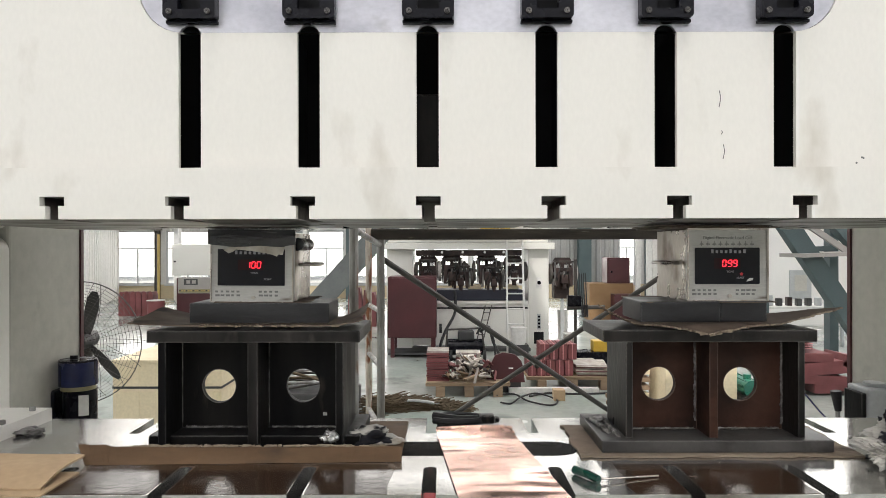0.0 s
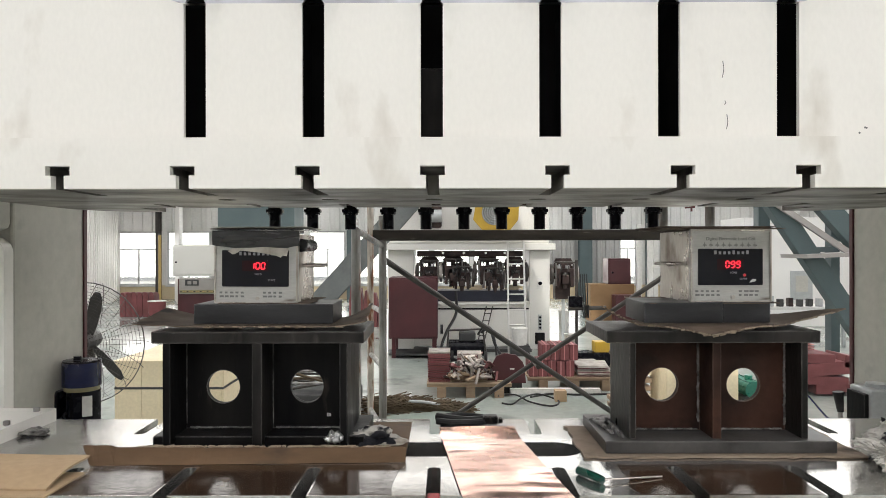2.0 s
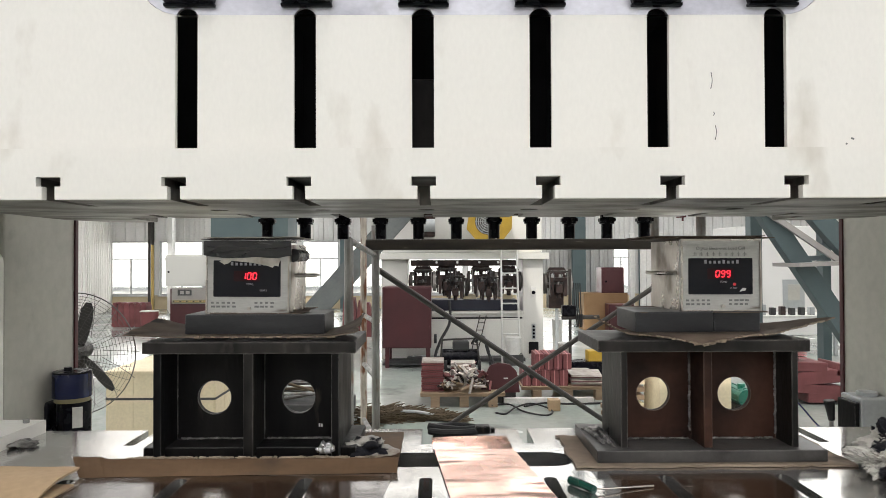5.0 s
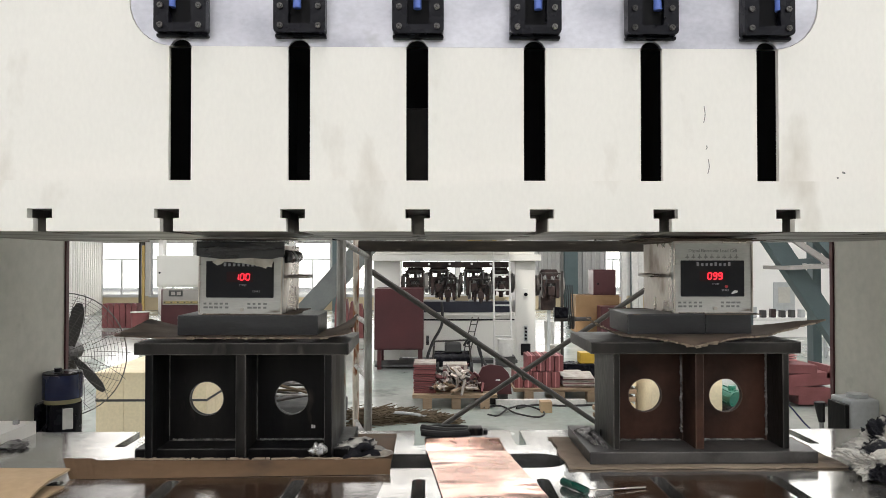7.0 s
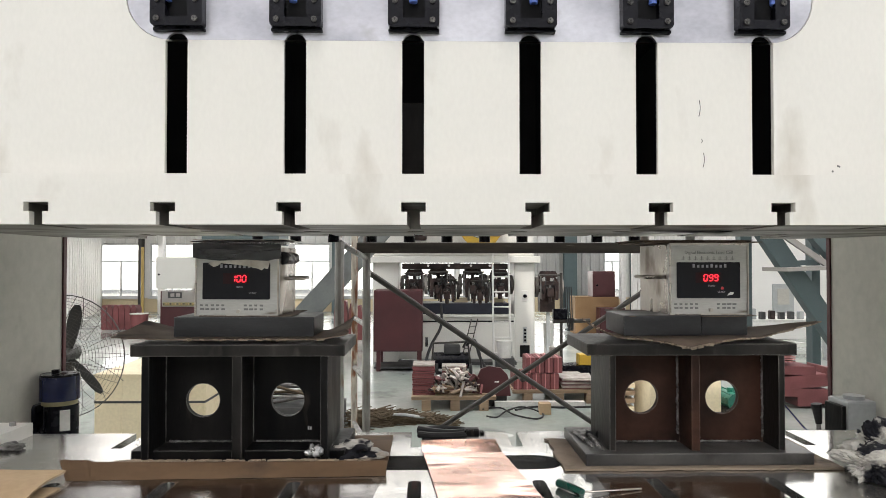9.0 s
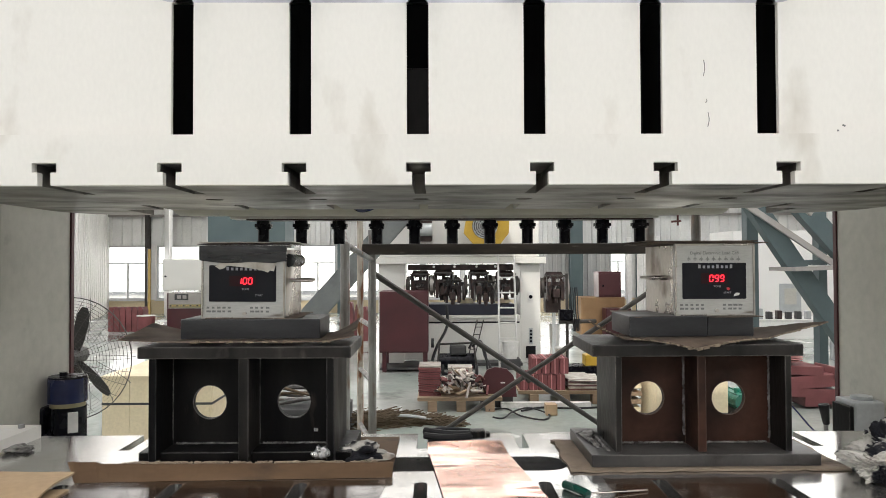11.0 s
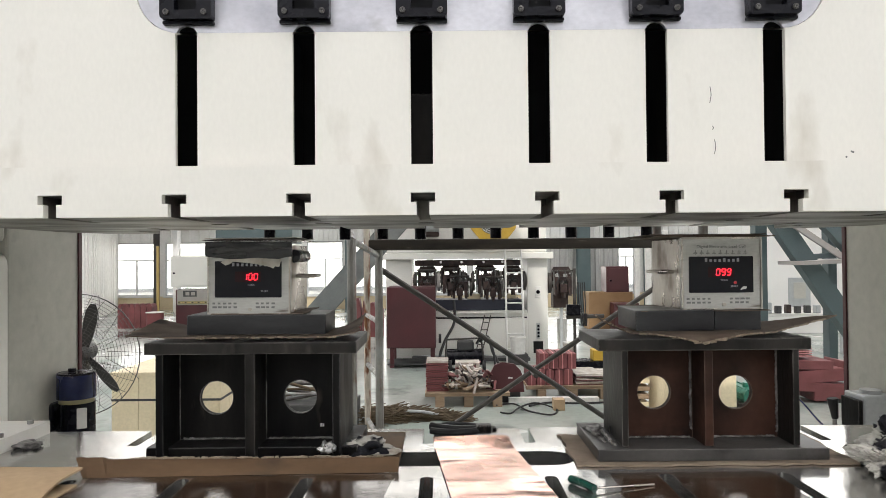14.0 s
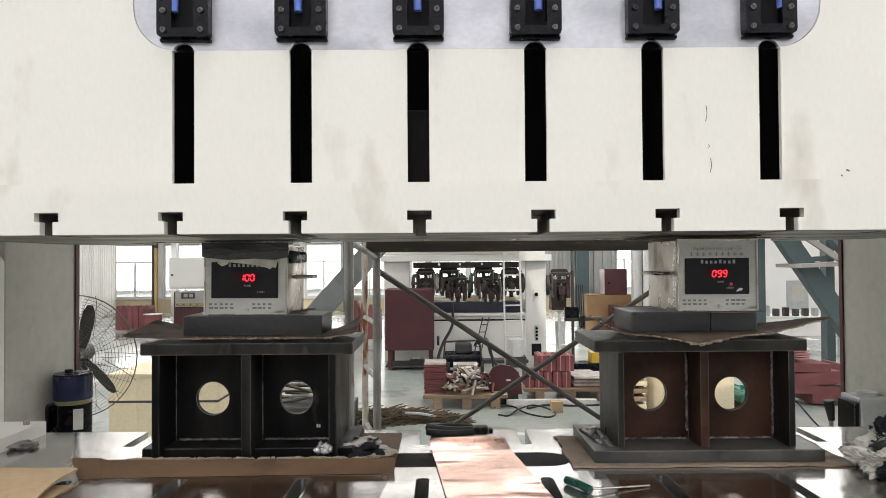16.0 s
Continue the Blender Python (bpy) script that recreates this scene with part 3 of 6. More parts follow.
hose([(-0.53, 1.645), (-0.48, 1.615), (-0.41, 1.612), (-0.33, 1.645), (-0.30, 1.66)], 0.007)
hose([(-0.53, 1.655), (-0.40, 1.645), (-0.36, 1.675), (-0.31, 1.66), (-0.26, 1.58), (-0.22, 1.545), (-0.16, 1.565), (-0.09, 1.635)], 0.008)
hose([(0.01, 1.635), (0.06, 1.618), (0.12, 1.635), (0.18, 1.71), (0.23, 1.64), (0.25, 1.66), (0.285, 1.75)], 0.008)
hose([(0.23, 1.635), (0.27, 1.70), (0.32, 1.64), (0.42, 1.628), (0.56, 1.64), (0.60, 1.72), (0.64, 1.645), (0.75, 1.642), (0.86, 1.645), (0.92, 1.71)], 0.009)
hose([(0.64, 1.655), (0.80, 1.655), (0.88, 1.66), (0.93, 1.645), (0.97, 1.635)], 0.009)
for k in range(4):
    hose([(0.90 + 0.012 * k, 1.76), (0.92 + 0.012 * k, 1.69), (0.955 + 0.012 * k, 1.65), (0.99 + 0.008 * k, 1.625)], 0.006)
for x, z in ((-0.40, 1.64), (-0.31, 1.645), (-0.09, 1.64), (0.01, 1.64), (0.23, 1.64), (0.33, 1.64), (0.56, 1.64), (0.64, 1.64), (0.88, 1.64)):
    bm = bmesh.new()
    rod(bm, (x, 2.295, z + PZ), (x, TY - 0.06, z + PZ), 0.012, 10)
    part("hose_fitting", bm, BLACK, press, "", smooth=True)

# press table
table_edge = [(-1.5, 1.275)]
for x, end in ((-0.75, 1.44), (-0.512, 1.44), (-0.25, 1.44), (0.003, 1.44), (0.265, 1.44), (0.51, 1.45), (0.76, 1.45), (1.0, 1.45)):
    table_edge += [(x - 0.014, 1.275)] + [(q, w) for q, w in reversed(arc(x, end - 0.014, 0.014, 0, 180, 8))] + [(x + 0.014, 1.275)]
table_edge += [(1.6, 1.275), (1.6, 1.85)]
for x in (1.0, 0.755, 0.505, 0.256, 0.0, -0.25, -0.5, -0.745):
    table_edge += [(x + 0.014, 1.85), (x + 0.014, 1.70), (x - 0.014, 1.70), (x - 0.014, 1.85)]
table_edge += [(-1.5, 1.85)]
bolster = thing("press_table", "oily steel press table with tee slots, on the press bed", "table", at=(0, 0, 0.80))
stad = arc(0.285, 1.57, 0.056, -90, 90, 12) + arc(-0.30, 1.57, 0.056, 90, 270, 12)
bm = bmesh.new()
solid(bm, table_edge, [stad], 0.05, 0.10, "z")
es = [e for e in bm.edges if all(abs(v.co.z - 0.10) < 1e-5 for v in e.verts) and len(e.link_faces) == 2 and e.calc_face_angle(0) > 1.0]
bmesh.ops.bevel(bm, geom=es, offset=0.0025, segments=1, affect="EDGES")
part("table_top", bm, BED, bolster, "brown-stained ground steel top")
OILFILM = mat("brown_oil_film", (0.050, 0.030, 0.019), 0.14, 0.0, other=(0.028, 0.017, 0.012), scale=6, amount=1.0, grain=50, bump=0.06,
              stain=(0.15, 0.125, 0.105), stain_scale=7, stain_at=0.60, spread=0.12, rough_vary=0.09)
for x0, x1, notches in ((-0.722, -0.075, (-0.512, -0.25)), (0.395, 0.742, (0.51,))):
    line, steps = [], 90
    for i in range(steps + 1):
        x = x0 + (x1 - x0) * i / steps
        line.append((x, 1.2785))
    for q in notches:
        line = [p for p in line if abs(p[0] - q) > 0.018]
        k = next(i for i, p in enumerate(line) if p[0] > q)
        line[k:k] = [(q - 0.0175, 1.2785), (q - 0.0175, 1.446), (q + 0.0175, 1.446), (q + 0.0175, 1.2785)]
    back = [(x1 + 0.012 * noise.noise(Vector((v * 5, x1, 0))), 1.2785 + 0.177 * v) for v in (0.25, 0.5, 0.75)]
    back += [(x1 + (x0 - x1) * i / 30, 1.4555 + 0.006 * noise.noise(Vector((i * 0.5, x0, 2)))) for i in range(31)]
    back += [(x0 + 0.020 * noise.noise(Vector((v * 5, x0, 0))), 1.2785 + 0.177 * v) for v in (0.75, 0.5, 0.25)]
    plate("oil_stain", line + back, [], 0.1001, 0.1006, "z", OILFILM, bolster, "brown oil film dried on the steel")
box("table_base", -1.5, 1.6, 1.285, 1.84, 0.0, 0.05, DARKSTEEL, bolster, "", 0)
box("slot_rag", -0.010, 0.016, 1.29, 1.36, 0.052, 0.075, REDP, bolster, "red scrap of plastic in a slot", 0.004)

# the slide, which rides up and down
slide = thing("press_slide", "cream-painted press slide with tee slots, between the columns", "press slide", at=(0, 0, 1.683))
TSLOTS = [-0.7495 + 0.2504 * i for i in range(8)]


def tee_profile(x0, x1, slots, h):
    line = [(x0, 0.0)]
    for x in slots:
        line += [(x - 0.0130, 0.0), (x - 0.0130, 0.026), (x - 0.0247, 0.026), (x - 0.0247, 0.045), (x + 0.0247, 0.045), (x + 0.0247, 0.026), (x + 0.0130, 0.026), (x + 0.0130, 0.0)]
    return line + [(x1, 0.0), (x1, h), (x0, h)]


SX0, SX1 = -1.10, 1.34
plate("front_lip", tee_profile(SX0, SX1, TSLOTS, 0.102), [], 1.354, 1.372, "y", CREAM, slide, "cream front edge with tee slots")
bm = bmesh.new()
solid(bm, tee_profile(SX0, SX1, TSLOTS, 0.10), [], 1.372, 1.535, "y")
rounds = [arc(x, 1.67, 0.022, 0, 345, 23) for x in (-0.51, -0.255, 0.0, 0.255, 0.51, 0.765)]
solid(bm, [(SX0, 1.535), (SX1, 1.535), (SX1, 1.825), (SX0, 1.825)], rounds, 0.0, 0.05, "z")
bx(bm, SX0, SX1, 1.535, 1.825, 0.05, 0.10)
solid(bm, tee_profile(SX0, SX1, TSLOTS, 0.10), [], 1.825, 1.985, "y")
part("slide_plate", bm, UNDER, slide, "oil-stained grey underside with slots and holes")
for x0, x1, s in ((-1.10, -0.90, 1), (1.14, 1.34, -1)):
    xo, xi = (x0, x1) if s > 0 else (x1, x0)
    plate("rear_lobe", [(xo, 1.986), (xi + 0.03 * s, 1.986)] + [(xi + 0.02 * s, 2.20), (xi - 0.08 * s, 2.20), (xo + 0.05 * s, 2.14), (xo, 2.05)], [], 0.0, 0.12, "z", UNDER, slide)
SLOT_X = [-0.4818 + 0.2410 * i for i in range(6)]
# the slots run up into the recess, so that both form one opening
opening = round_rect(-0.585, 0.83, 0.378, 0.60, 0.09)
for x in reversed(SLOT_X):
    opening += [(x + 0.0225, 0.378), (x + 0.0225, 0.104), (x - 0.0225, 0.104), (x - 0.0225, 0.378)]
plate("slide_front", [(SX0, 0.102), (SX1, 0.102), (SX1, 1.0), (SX0, 1.0)], [opening[::-1]], 1.376, 1.387, "y", CREAM, slide, "cream front plate with six dark rounded slots")
recess_edge = round_rect(-0.584, 0.829, 0.379, 0.599, 0.0895)
for x in reversed(SLOT_X):
    recess_edge += [(x + 0.0222, 0.379)] + arc(x, 0.372, 0.0222, 20, 160, 10) + [(x - 0.0222, 0.379)]
plate("recess_plate", recess_edge, [], 1.3785, 1.3868, "y", BARE, slide, "bare machined recess plate")
# core and ribs are near-black, the slots' inner shade as colour
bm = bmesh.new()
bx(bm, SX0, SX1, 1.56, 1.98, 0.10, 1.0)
part("slide_core", bm, CAVSHADE, slide, "core of the slide, near-black for the shade inside its slots")
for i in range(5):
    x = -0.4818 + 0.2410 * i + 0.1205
    box("core_rib", x - 0.08, x + 0.08, 1.3872, 1.56, 0.10, 0.396, CAVSHADE, slide, "", 0)
box("inner_stop", -0.045, 0.045, 1.54, 1.558, 0.12, 0.29, PLATESTEEL, slide, "dark iron stop deep in a slot", 0.004)
# unseen blocks added beside the slide to keep light off the columns
box("guide_block", SX0 - 0.135, SX0, 1.40, 2.0, 0.16, 1.0, UNDER, slide, "", 0.01)
box("guide_block", SX1, SX1 + 0.11, 1.40, 2.0, 0.16, 1.0, UNDER, slide, "", 0.01)
for i in range(6):
    x = -0.475 + 0.2385 * i
    bm = bmesh.new()
    solid(bm, round_rect(x - 0.052, x + 0.052, 0.400, 0.56, 0.008, 3), [[(x - 0.022, 0.418), (x + 0.022, 0.418), (x + 0.022, 0.53), (x - 0.022, 0.53)]], 1.352, 1.380, "y")
    bx(bm, x - 0.052, x + 0.052, 1.366, 1.380, 0.394, 0.401, 0.002)
    fl = part("clamp_flange", bm, BLACK, slide, "glossy black oily clamp flange")
    # pocket floor in near-black, its shade put into the colour
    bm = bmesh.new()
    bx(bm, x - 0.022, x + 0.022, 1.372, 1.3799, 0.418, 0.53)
    part("flange_pocket", bm, CAVSHADE, fl)
    for dx in (-0.038, 0.038):
        for dz in (0.413, 0.452, 0.53):
            bm = bmesh.new()
            rod(bm, (x + dx, 1.347, dz), (x + dx, 1.353, dz), 0.0058, 10)
            rod(bm, (x + dx, 1.3455, dz), (x + dx, 1.347, dz), 0.003, 6)
            part("bolt", bm, DARKSTEEL, fl, "", smooth=True)
    bm = bmesh.new()
    dx = (-0.020, -0.006, -0.001, 0.006, 0.012, 0.024)[i]
    rod(bm, (x + dx, 1.362, 0.452), (x + dx, 1.362, 0.60), 0.0085, 12)
    part("plug", bm, BLUE, fl, "blue plastic plug", smooth=True)
# scuffs on the cream face
rnd = random.Random(5)
for x, z, h in ((0.590, 0.225, 0.034), (0.598, 0.12, 0.03), (0.594, 0.17, 0.008)):
    bm = bmesh.new()
    tube(bm, [(x, 1.3762, z), (x + 0.003, 1.3762, z + h * 0.5), (x + 0.001, 1.3762, z + h)], 0.0009, 5)
    part("scratch", bm, DARKPRINT, slide)
for x, z in ((0.868, 0.112), (0.882, 0.122), (0.879, 0.123)):
    bm = bmesh.new()
    rod(bm, (x, 1.3756, z), (x, 1.377, z), 0.0022, 8)
    part("paint_chip", bm, DARKPRINT, slide)


# ---- the test stands and load cells on the press table ----
TOP = 0.90


def bead(points, r, parent):
    """A lumpy weld bead along a seam."""
    bm = bmesh.new()
    a, b = Vector(points[0]), Vector(points[1])
    n = max(4, int((b - a).length / (r * 0.75)))
    for i in range(n):
        c = a.lerp(b, i / (n - 1)) + Vector([rnd.uniform(-0.35, 0.35) * r for _ in range(3)])
        bmesh.ops.create_icosphere(bm, subdivisions=1, radius=r * rnd.uniform(0.65, 1.05), matrix=Matrix.Translation(c))
    return tagged(part("weld_bead", bm, WELD, parent, "rough silvery weld bead", smooth=True), kind="stuff")


def test_stand(label, x0, x1, top0, top1, base0, base1, ribs, web_y, web_mat, side_mat, holes, base_y, foot):
    """A welded plate stand: base, top, upright ribs and a web with two round holes."""
    st = thing("welded_test_stand", label, "test stand", "test stands on the press table", at=(0, 0, TOP + 0.006))
    z = lambda v: v - TOP - 0.006
    box("base_plate", base0, base1, base_y, 1.765, 0.0, 0.027, DARKSTEEL if web_mat is DARKSTEEL else BASEPL, st, "", 0.002)
    box("top_plate", top0, top1, 1.528, 1.755, z(1.151), z(1.178), PLATESTEEL, st, "thick scuffed top plate", 0.002)
    for a, b, y0, y1 in ribs:
        box("upright_rib", a, b, y0, y1, foot, z(1.151), side_mat if a != ribs[1][0] else PLATESTEEL, st, "", 0.0015)
    spans = [(ribs[0][1], ribs[1][0]), (ribs[1][1], ribs[2][0])]
    for (a, b), (hx, hz) in zip(spans, holes):
        plate("web", [(a, 0.027), (b, 0.027), (b, z(1.151)), (a, z(1.151))], [arc(hx, z(hz), 0.0395, 0, 352, 44)], web_y, web_y + 0.014, "y", web_mat, st, "plate with a round flame-cut hole")
        bead([(a + 0.012, web_y - 0.003, 0.030), (b - 0.01, web_y - 0.003, 0.030)], 0.0030, st)
        bead([(a + 0.002, web_y - 0.003, 0.04), (a + 0.002, web_y - 0.003, z(1.14))], 0.0017, st)
    bead([(ribs[2][0] - 0.002, web_y - 0.003, 0.04), (ribs[2][0] - 0.002, web_y - 0.003, z(1.14))], 0.0020 if web_mat is DARKSTEEL else 0.0032, st)
    return st


stand_l = test_stand("blackened welded steel stand with two round holes, on cardboard", -0.62, -0.19, -0.638, -0.157, -0.648, -0.16,
                     [(-0.615, -0.597, 1.535, 1.745), (-0.412, -0.389, 1.535, 1.745), (-0.213, -0.195, 1.535, 1.745)], 1.632, DARKSTEEL, DARKSTEEL,
                     [(-0.508, 1.033), (-0.306, 1.034)], 1.56, 0.0)
stand_r = test_stand("rust-brown welded steel stand with two round holes, on cardboard", 0.44, 0.85, 0.391, 0.873, 0.385, 0.903,
                     [(0.444, 0.459, 1.535, 1.715), (0.632, 0.652, 1.535, 1.715), (0.833, 0.848, 1.535, 1.715)], 1.612, RUSTSTEEL, PLATESTEEL,
                     [(0.541, 1.041), (0.735, 1.04)], 1.515, 0.027)
for ob in stand_r.children:
    if ob.name.startswith("upright_rib") and abs(ob.bound_box[0][0] - 0.632) < 0.01:
        ob.data.materials[0] = RUSTSTEEL
bead([(0.6265, 1.609, 0.05), (0.6265, 1.609, 0.24)], 0.0034, stand_r)
bead([(0.43, 1.55, 0.029), (0.43, 1.70, 0.029)], 0.006, stand_r)
bead([(0.415, 1.58, 0.029), (0.40, 1.70, 0.029)], 0.007, stand_r)
# chalked marks on the dark stand
bm = bmesh.new()
bx(bm, -0.258, -0.2545, 1.6305, 1.632, 0.056, 0.064)
bx(bm, -0.253, -0.249, 1.6305, 1.632, 0.056, 0.063)
part("paint_mark", bm, LABEL, stand_l, "pale paint mark")


def flap_sheet(name, label, x0, x1, y0, y1, height, thick=0.004, nx=30, ny=14, parent=None):
    bm = bmesh.new()
    rumple(bm, x0, x1, y0, y1, nx, ny, height, thick, 0.010)
    return tagged(part(name, bm, CARDD if name == "cardboard_pad" else CARD, parent), label, "cardboard")


def rough(u, v, s=9.0, k=1.0):
    return k * noise.noise(Vector((u * s, v * s, 3.1)))


# cardboard under the stands
card_l = thing("cardboard_sheet", "brown cardboard tray flap under the dark stand", "cardboard", "cardboard packing", at=(0, 0, TOP))
box("sheet", -0.655, -0.062, 1.50, 1.80, 0.0, 0.005, CARD, card_l, "", 0.001)
bm = bmesh.new()
n = 60
rows = []
for i in range(n + 1):
    u = i / n
    x = -0.775 + (0.715) * u
    zt = 0.026 + 0.0022 * noise.noise(Vector((u * 40, 0, 0))) + (0.004 if u < 0.1 else 0)
    yt = 1.497 - 0.006 * math.sin(u * 3) + (0.0)
    yb = 1.448 + 0.022 * u
    xb = x + (0.040 * (1 - u) ** 3)
    rows.append([bm.verts.new(q) for q in ((xb, yb, 0.001), (x, yt, zt), (x, yt + 0.006, zt), (xb, yb + 0.006, 0.001))])
for a, b in zip(rows, rows[1:]):
    for k in range(4):
        bm.faces.new((a[k], a[(k + 1) % 4], b[(k + 1) % 4], b[k]))
bm.faces.new(rows[0][::-1])
bm.faces.new(rows[-1])
part("front_flap", bm, CARD, card_l, "bent-up cardboard flap with a torn edge")
bm = bmesh.new()
for i in range(150):
    x = rnd.uniform(-0.66, -0.10)
    bx(bm, x, x + rnd.uniform(0.003, 0.016), 1.499, 1.504, 0.0255, 0.0268 + rnd.uniform(0.0, 0.0025), 0, pose(0, 0, 0, rnd.uniform(-25, 25), rnd.uniform(-12, 12), rnd.uniform(-20, 20)))
tagged(part("torn_fringe", bm, TORN, card_l, "torn pale paper fringe"), kind="stuff")

card_r = flap_sheet("cardboard_sheet", "flattened brown cardboard under the rusty stand", 0.335, 0.96, 1.496, 1.76, lambda u, v: TOP + 0.001 + 0.0008 * rough(u, v))
# this sheet takes the cardboard colour with shade in it
card_r.data.materials[0] = CARDG
tagged(card_r, group="cardboard packing")

# cardboard on the stand tops, under the blocks
ZT = 1.1845
flap_sheet("cardboard_pad", "creased brown cardboard pad with lifted ends, on the dark stand", -0.685, -0.155, 1.545, 1.74,
           lambda u, v: ZT + 0.0012 + 0.020 * max(0, (0.22 - u) / 0.22) ** 1.3 * (0.3 + v) + 0.028 * max(0, (u - 0.85) / 0.15) ** 1.5 * (0.4 + v) + 0.002 * abs(rough(u, v)) * max(0, abs(u - 0.5) - 0.25), 0.003)


def sag(x, y):
    """Height of the sagging pad: flat under the blocks, lifted at both ends, drooping at its front corner."""
    lift = 0.036 * max(0, (0.475 - x) / 0.07) ** 1.2 + 0.030 * max(0, (x - 0.80) / 0.20) ** 1.1
    droop = 0.010 * max(0, (1.53 - y) / 0.055) ** 1.3
    return ZT + 0.001 + lift - droop + 0.003 * rough(x * 4, y * 4, 5) * min(1, lift * 60)


PAD = [Vector((0.402, 1.625)), Vector((0.605, 1.470)), Vector((1.0, 1.650)), Vector((0.76, 1.78))]


def pad_point(u, v, fray=0.0):
    p = PAD[0].lerp(PAD[1], u).lerp(PAD[3].lerp(PAD[2], u), v)
    return p + Vector((0, fray))


bm = bmesh.new()
nn = 28
layers = []
for dz in (0.0, 0.004):
    layers.append([[bm.verts.new((*(p := pad_point(i / nn, j / nn, 0.008 * noise.noise(Vector((i * 0.7, j * 0.7, 3))) if i in (0, nn) or j in (0, nn) else 0)), sag(p.x, p.y) + dz)) for i in range(nn + 1)] for j in range(nn + 1)])
for k, g2 in enumerate(layers):
    for j in range(nn):
        for i in range(nn):
            q = (g2[j][i], g2[j][i + 1], g2[j + 1][i + 1], g2[j + 1][i])
            bm.faces.new(q if k else q[::-1])
for i in range(nn):
    for a, b in (((0, i), (0, i + 1)), ((nn, i), (nn, i + 1)), ((i, 0), (i + 1, 0)), ((i, nn), (i + 1, nn))):
        bm.faces.new((layers[0][a[0]][a[1]], layers[0][b[0]][b[1]], layers[1][b[0]][b[1]], layers[1][a[0]][a[1]]))
tagged(part("cardboard_pad", bm, CARDD), "large sagging brown cardboard pad with lifted corners, on the rusty stand", "cardboard")
bm = bmesh.new()
for k in range(120):
    q = rnd.random()
    p = pad_point(q, -0.004) if k < 30 else pad_point(1.006, q * 0.9)
    ln = rnd.uniform(0.003, 0.010)
    zz = sag(p.x, p.y)
    bx(bm, p.x - ln / 2, p.x + ln / 2, p.y - 0.002, p.y + 0.002, zz + rnd.uniform(0.0, 0.0018), zz + 0.0035, 0, pose(0, 0, 0, rnd.uniform(-20, 20), rnd.uniform(-14, 14), rnd.uniform(-25, 25)))
for k in range(16):
    p = pad_point(rnd.uniform(0.93, 1.0), rnd.uniform(0.0, 0.22))
    zz = sag(p.x, p.y)
    bx(bm, p.x - 0.006, p.x + 0.006, p.y - 0.005, p.y + 0.003, zz - rnd.uniform(0.0, 0.004), zz + 0.001, 0, pose(0, 0, 0, rnd.uniform(-30, 30), rnd.uniform(-20, 20), rnd.uniform(-25, 25)))
tagged(part("torn_paper_edge", bm, TORN), "frayed tan edge of the pad on the rusty stand", "cardboard", "", "stuff")

def torn_edge(x0, x1, y, z, parent_label, dip):
    """Frayed pale paper along a cardboard edge."""
    bm = bmesh.new()
    n = int((x1 - x0) / 0.006)
    for i in range(n):
        x = x0 + (x1 - x0) * i / n
        if rnd.random() < 0.6:
            continue
        h = rnd.uniform(0.0003, 0.0018)
        zz = z + dip * (((x - x0) / (x1 - x0) - 0.5) * 2) ** 2
        bx(bm, x, x + rnd.uniform(0.003, 0.012), y - rnd.uniform(0.001, 0.006), y + 0.006, zz - h, zz + 0.002, 0, pose(0, 0, 0, rnd.uniform(-20, 20), rnd.uniform(-15, 15), rnd.uniform(-25, 25)))
    return tagged(part("torn_paper_edge", bm, TORN), parent_label, "cardboard", "", "stuff")


torn_edge(-0.56, -0.20, 1.545, ZT + 0.002, "frayed pale edge of the pad on the dark stand", 0.001)

blk = thing("steel_spacer_block", "grey ground steel spacer block on the cardboard pad", "block", "spacer blocks", at=(0, 0, ZT + 0.005))
box("block", -0.562, -0.236, 1.585, 1.73, 0.0, 0.046, BLOCK, blk, "", 0.002)
for x0, x1, y0, lab in ((0.492, 0.677, 1.585, "dark steel spacer block on the sagging cardboard"), (0.680, 0.790, 1.592, "smaller dark steel spacer block beside its twin")):
    blk = thing("steel_spacer_block", lab, "block", "spacer blocks", at=(0, 0, ZT + 0.005))
    box("block", x0, x1, y0, 1.75, 0.0, 0.048, BLOCK, blk, "", 0.003)

SEGS = {"0": "abcdef", "1": "bc", "9": "abcfgd", "8": "abcdefg"}


def digit(ch, x, z, parent, y, h=0.0150, w=0.0082):
    """One seven-segment numeral of glowing bars, slightly slanted."""
    bm = bmesh.new()
    t, lean = 0.0019, 0.09
    spots = {"a": (0, h / 2, 1), "g": (0, 0, 1), "d": (0, -h / 2, 1), "f": (-w / 2, h / 4, 0), "b": (w / 2, h / 4, 0), "e": (-w / 2, -h / 4, 0), "c": (w / 2, -h / 4, 0)}
    for s in SEGS[ch]:
        cx, cz, flat = spots[s]
        hw, hh = ((w / 2 - t * 0.6, t / 2) if flat else (t / 2, h / 4 - t * 0.6))
        q = [(cx - hw, cz - hh), (cx + hw, cz - hh), (cx + hw, cz + hh), (cx - hw, cz + hh)]
        solid(bm, [(x + a + lean * b, z + b) for a, b in q], [], y - 0.0012, y, "y")
    return part("numeral", bm, LED, parent, "glowing red numeral")


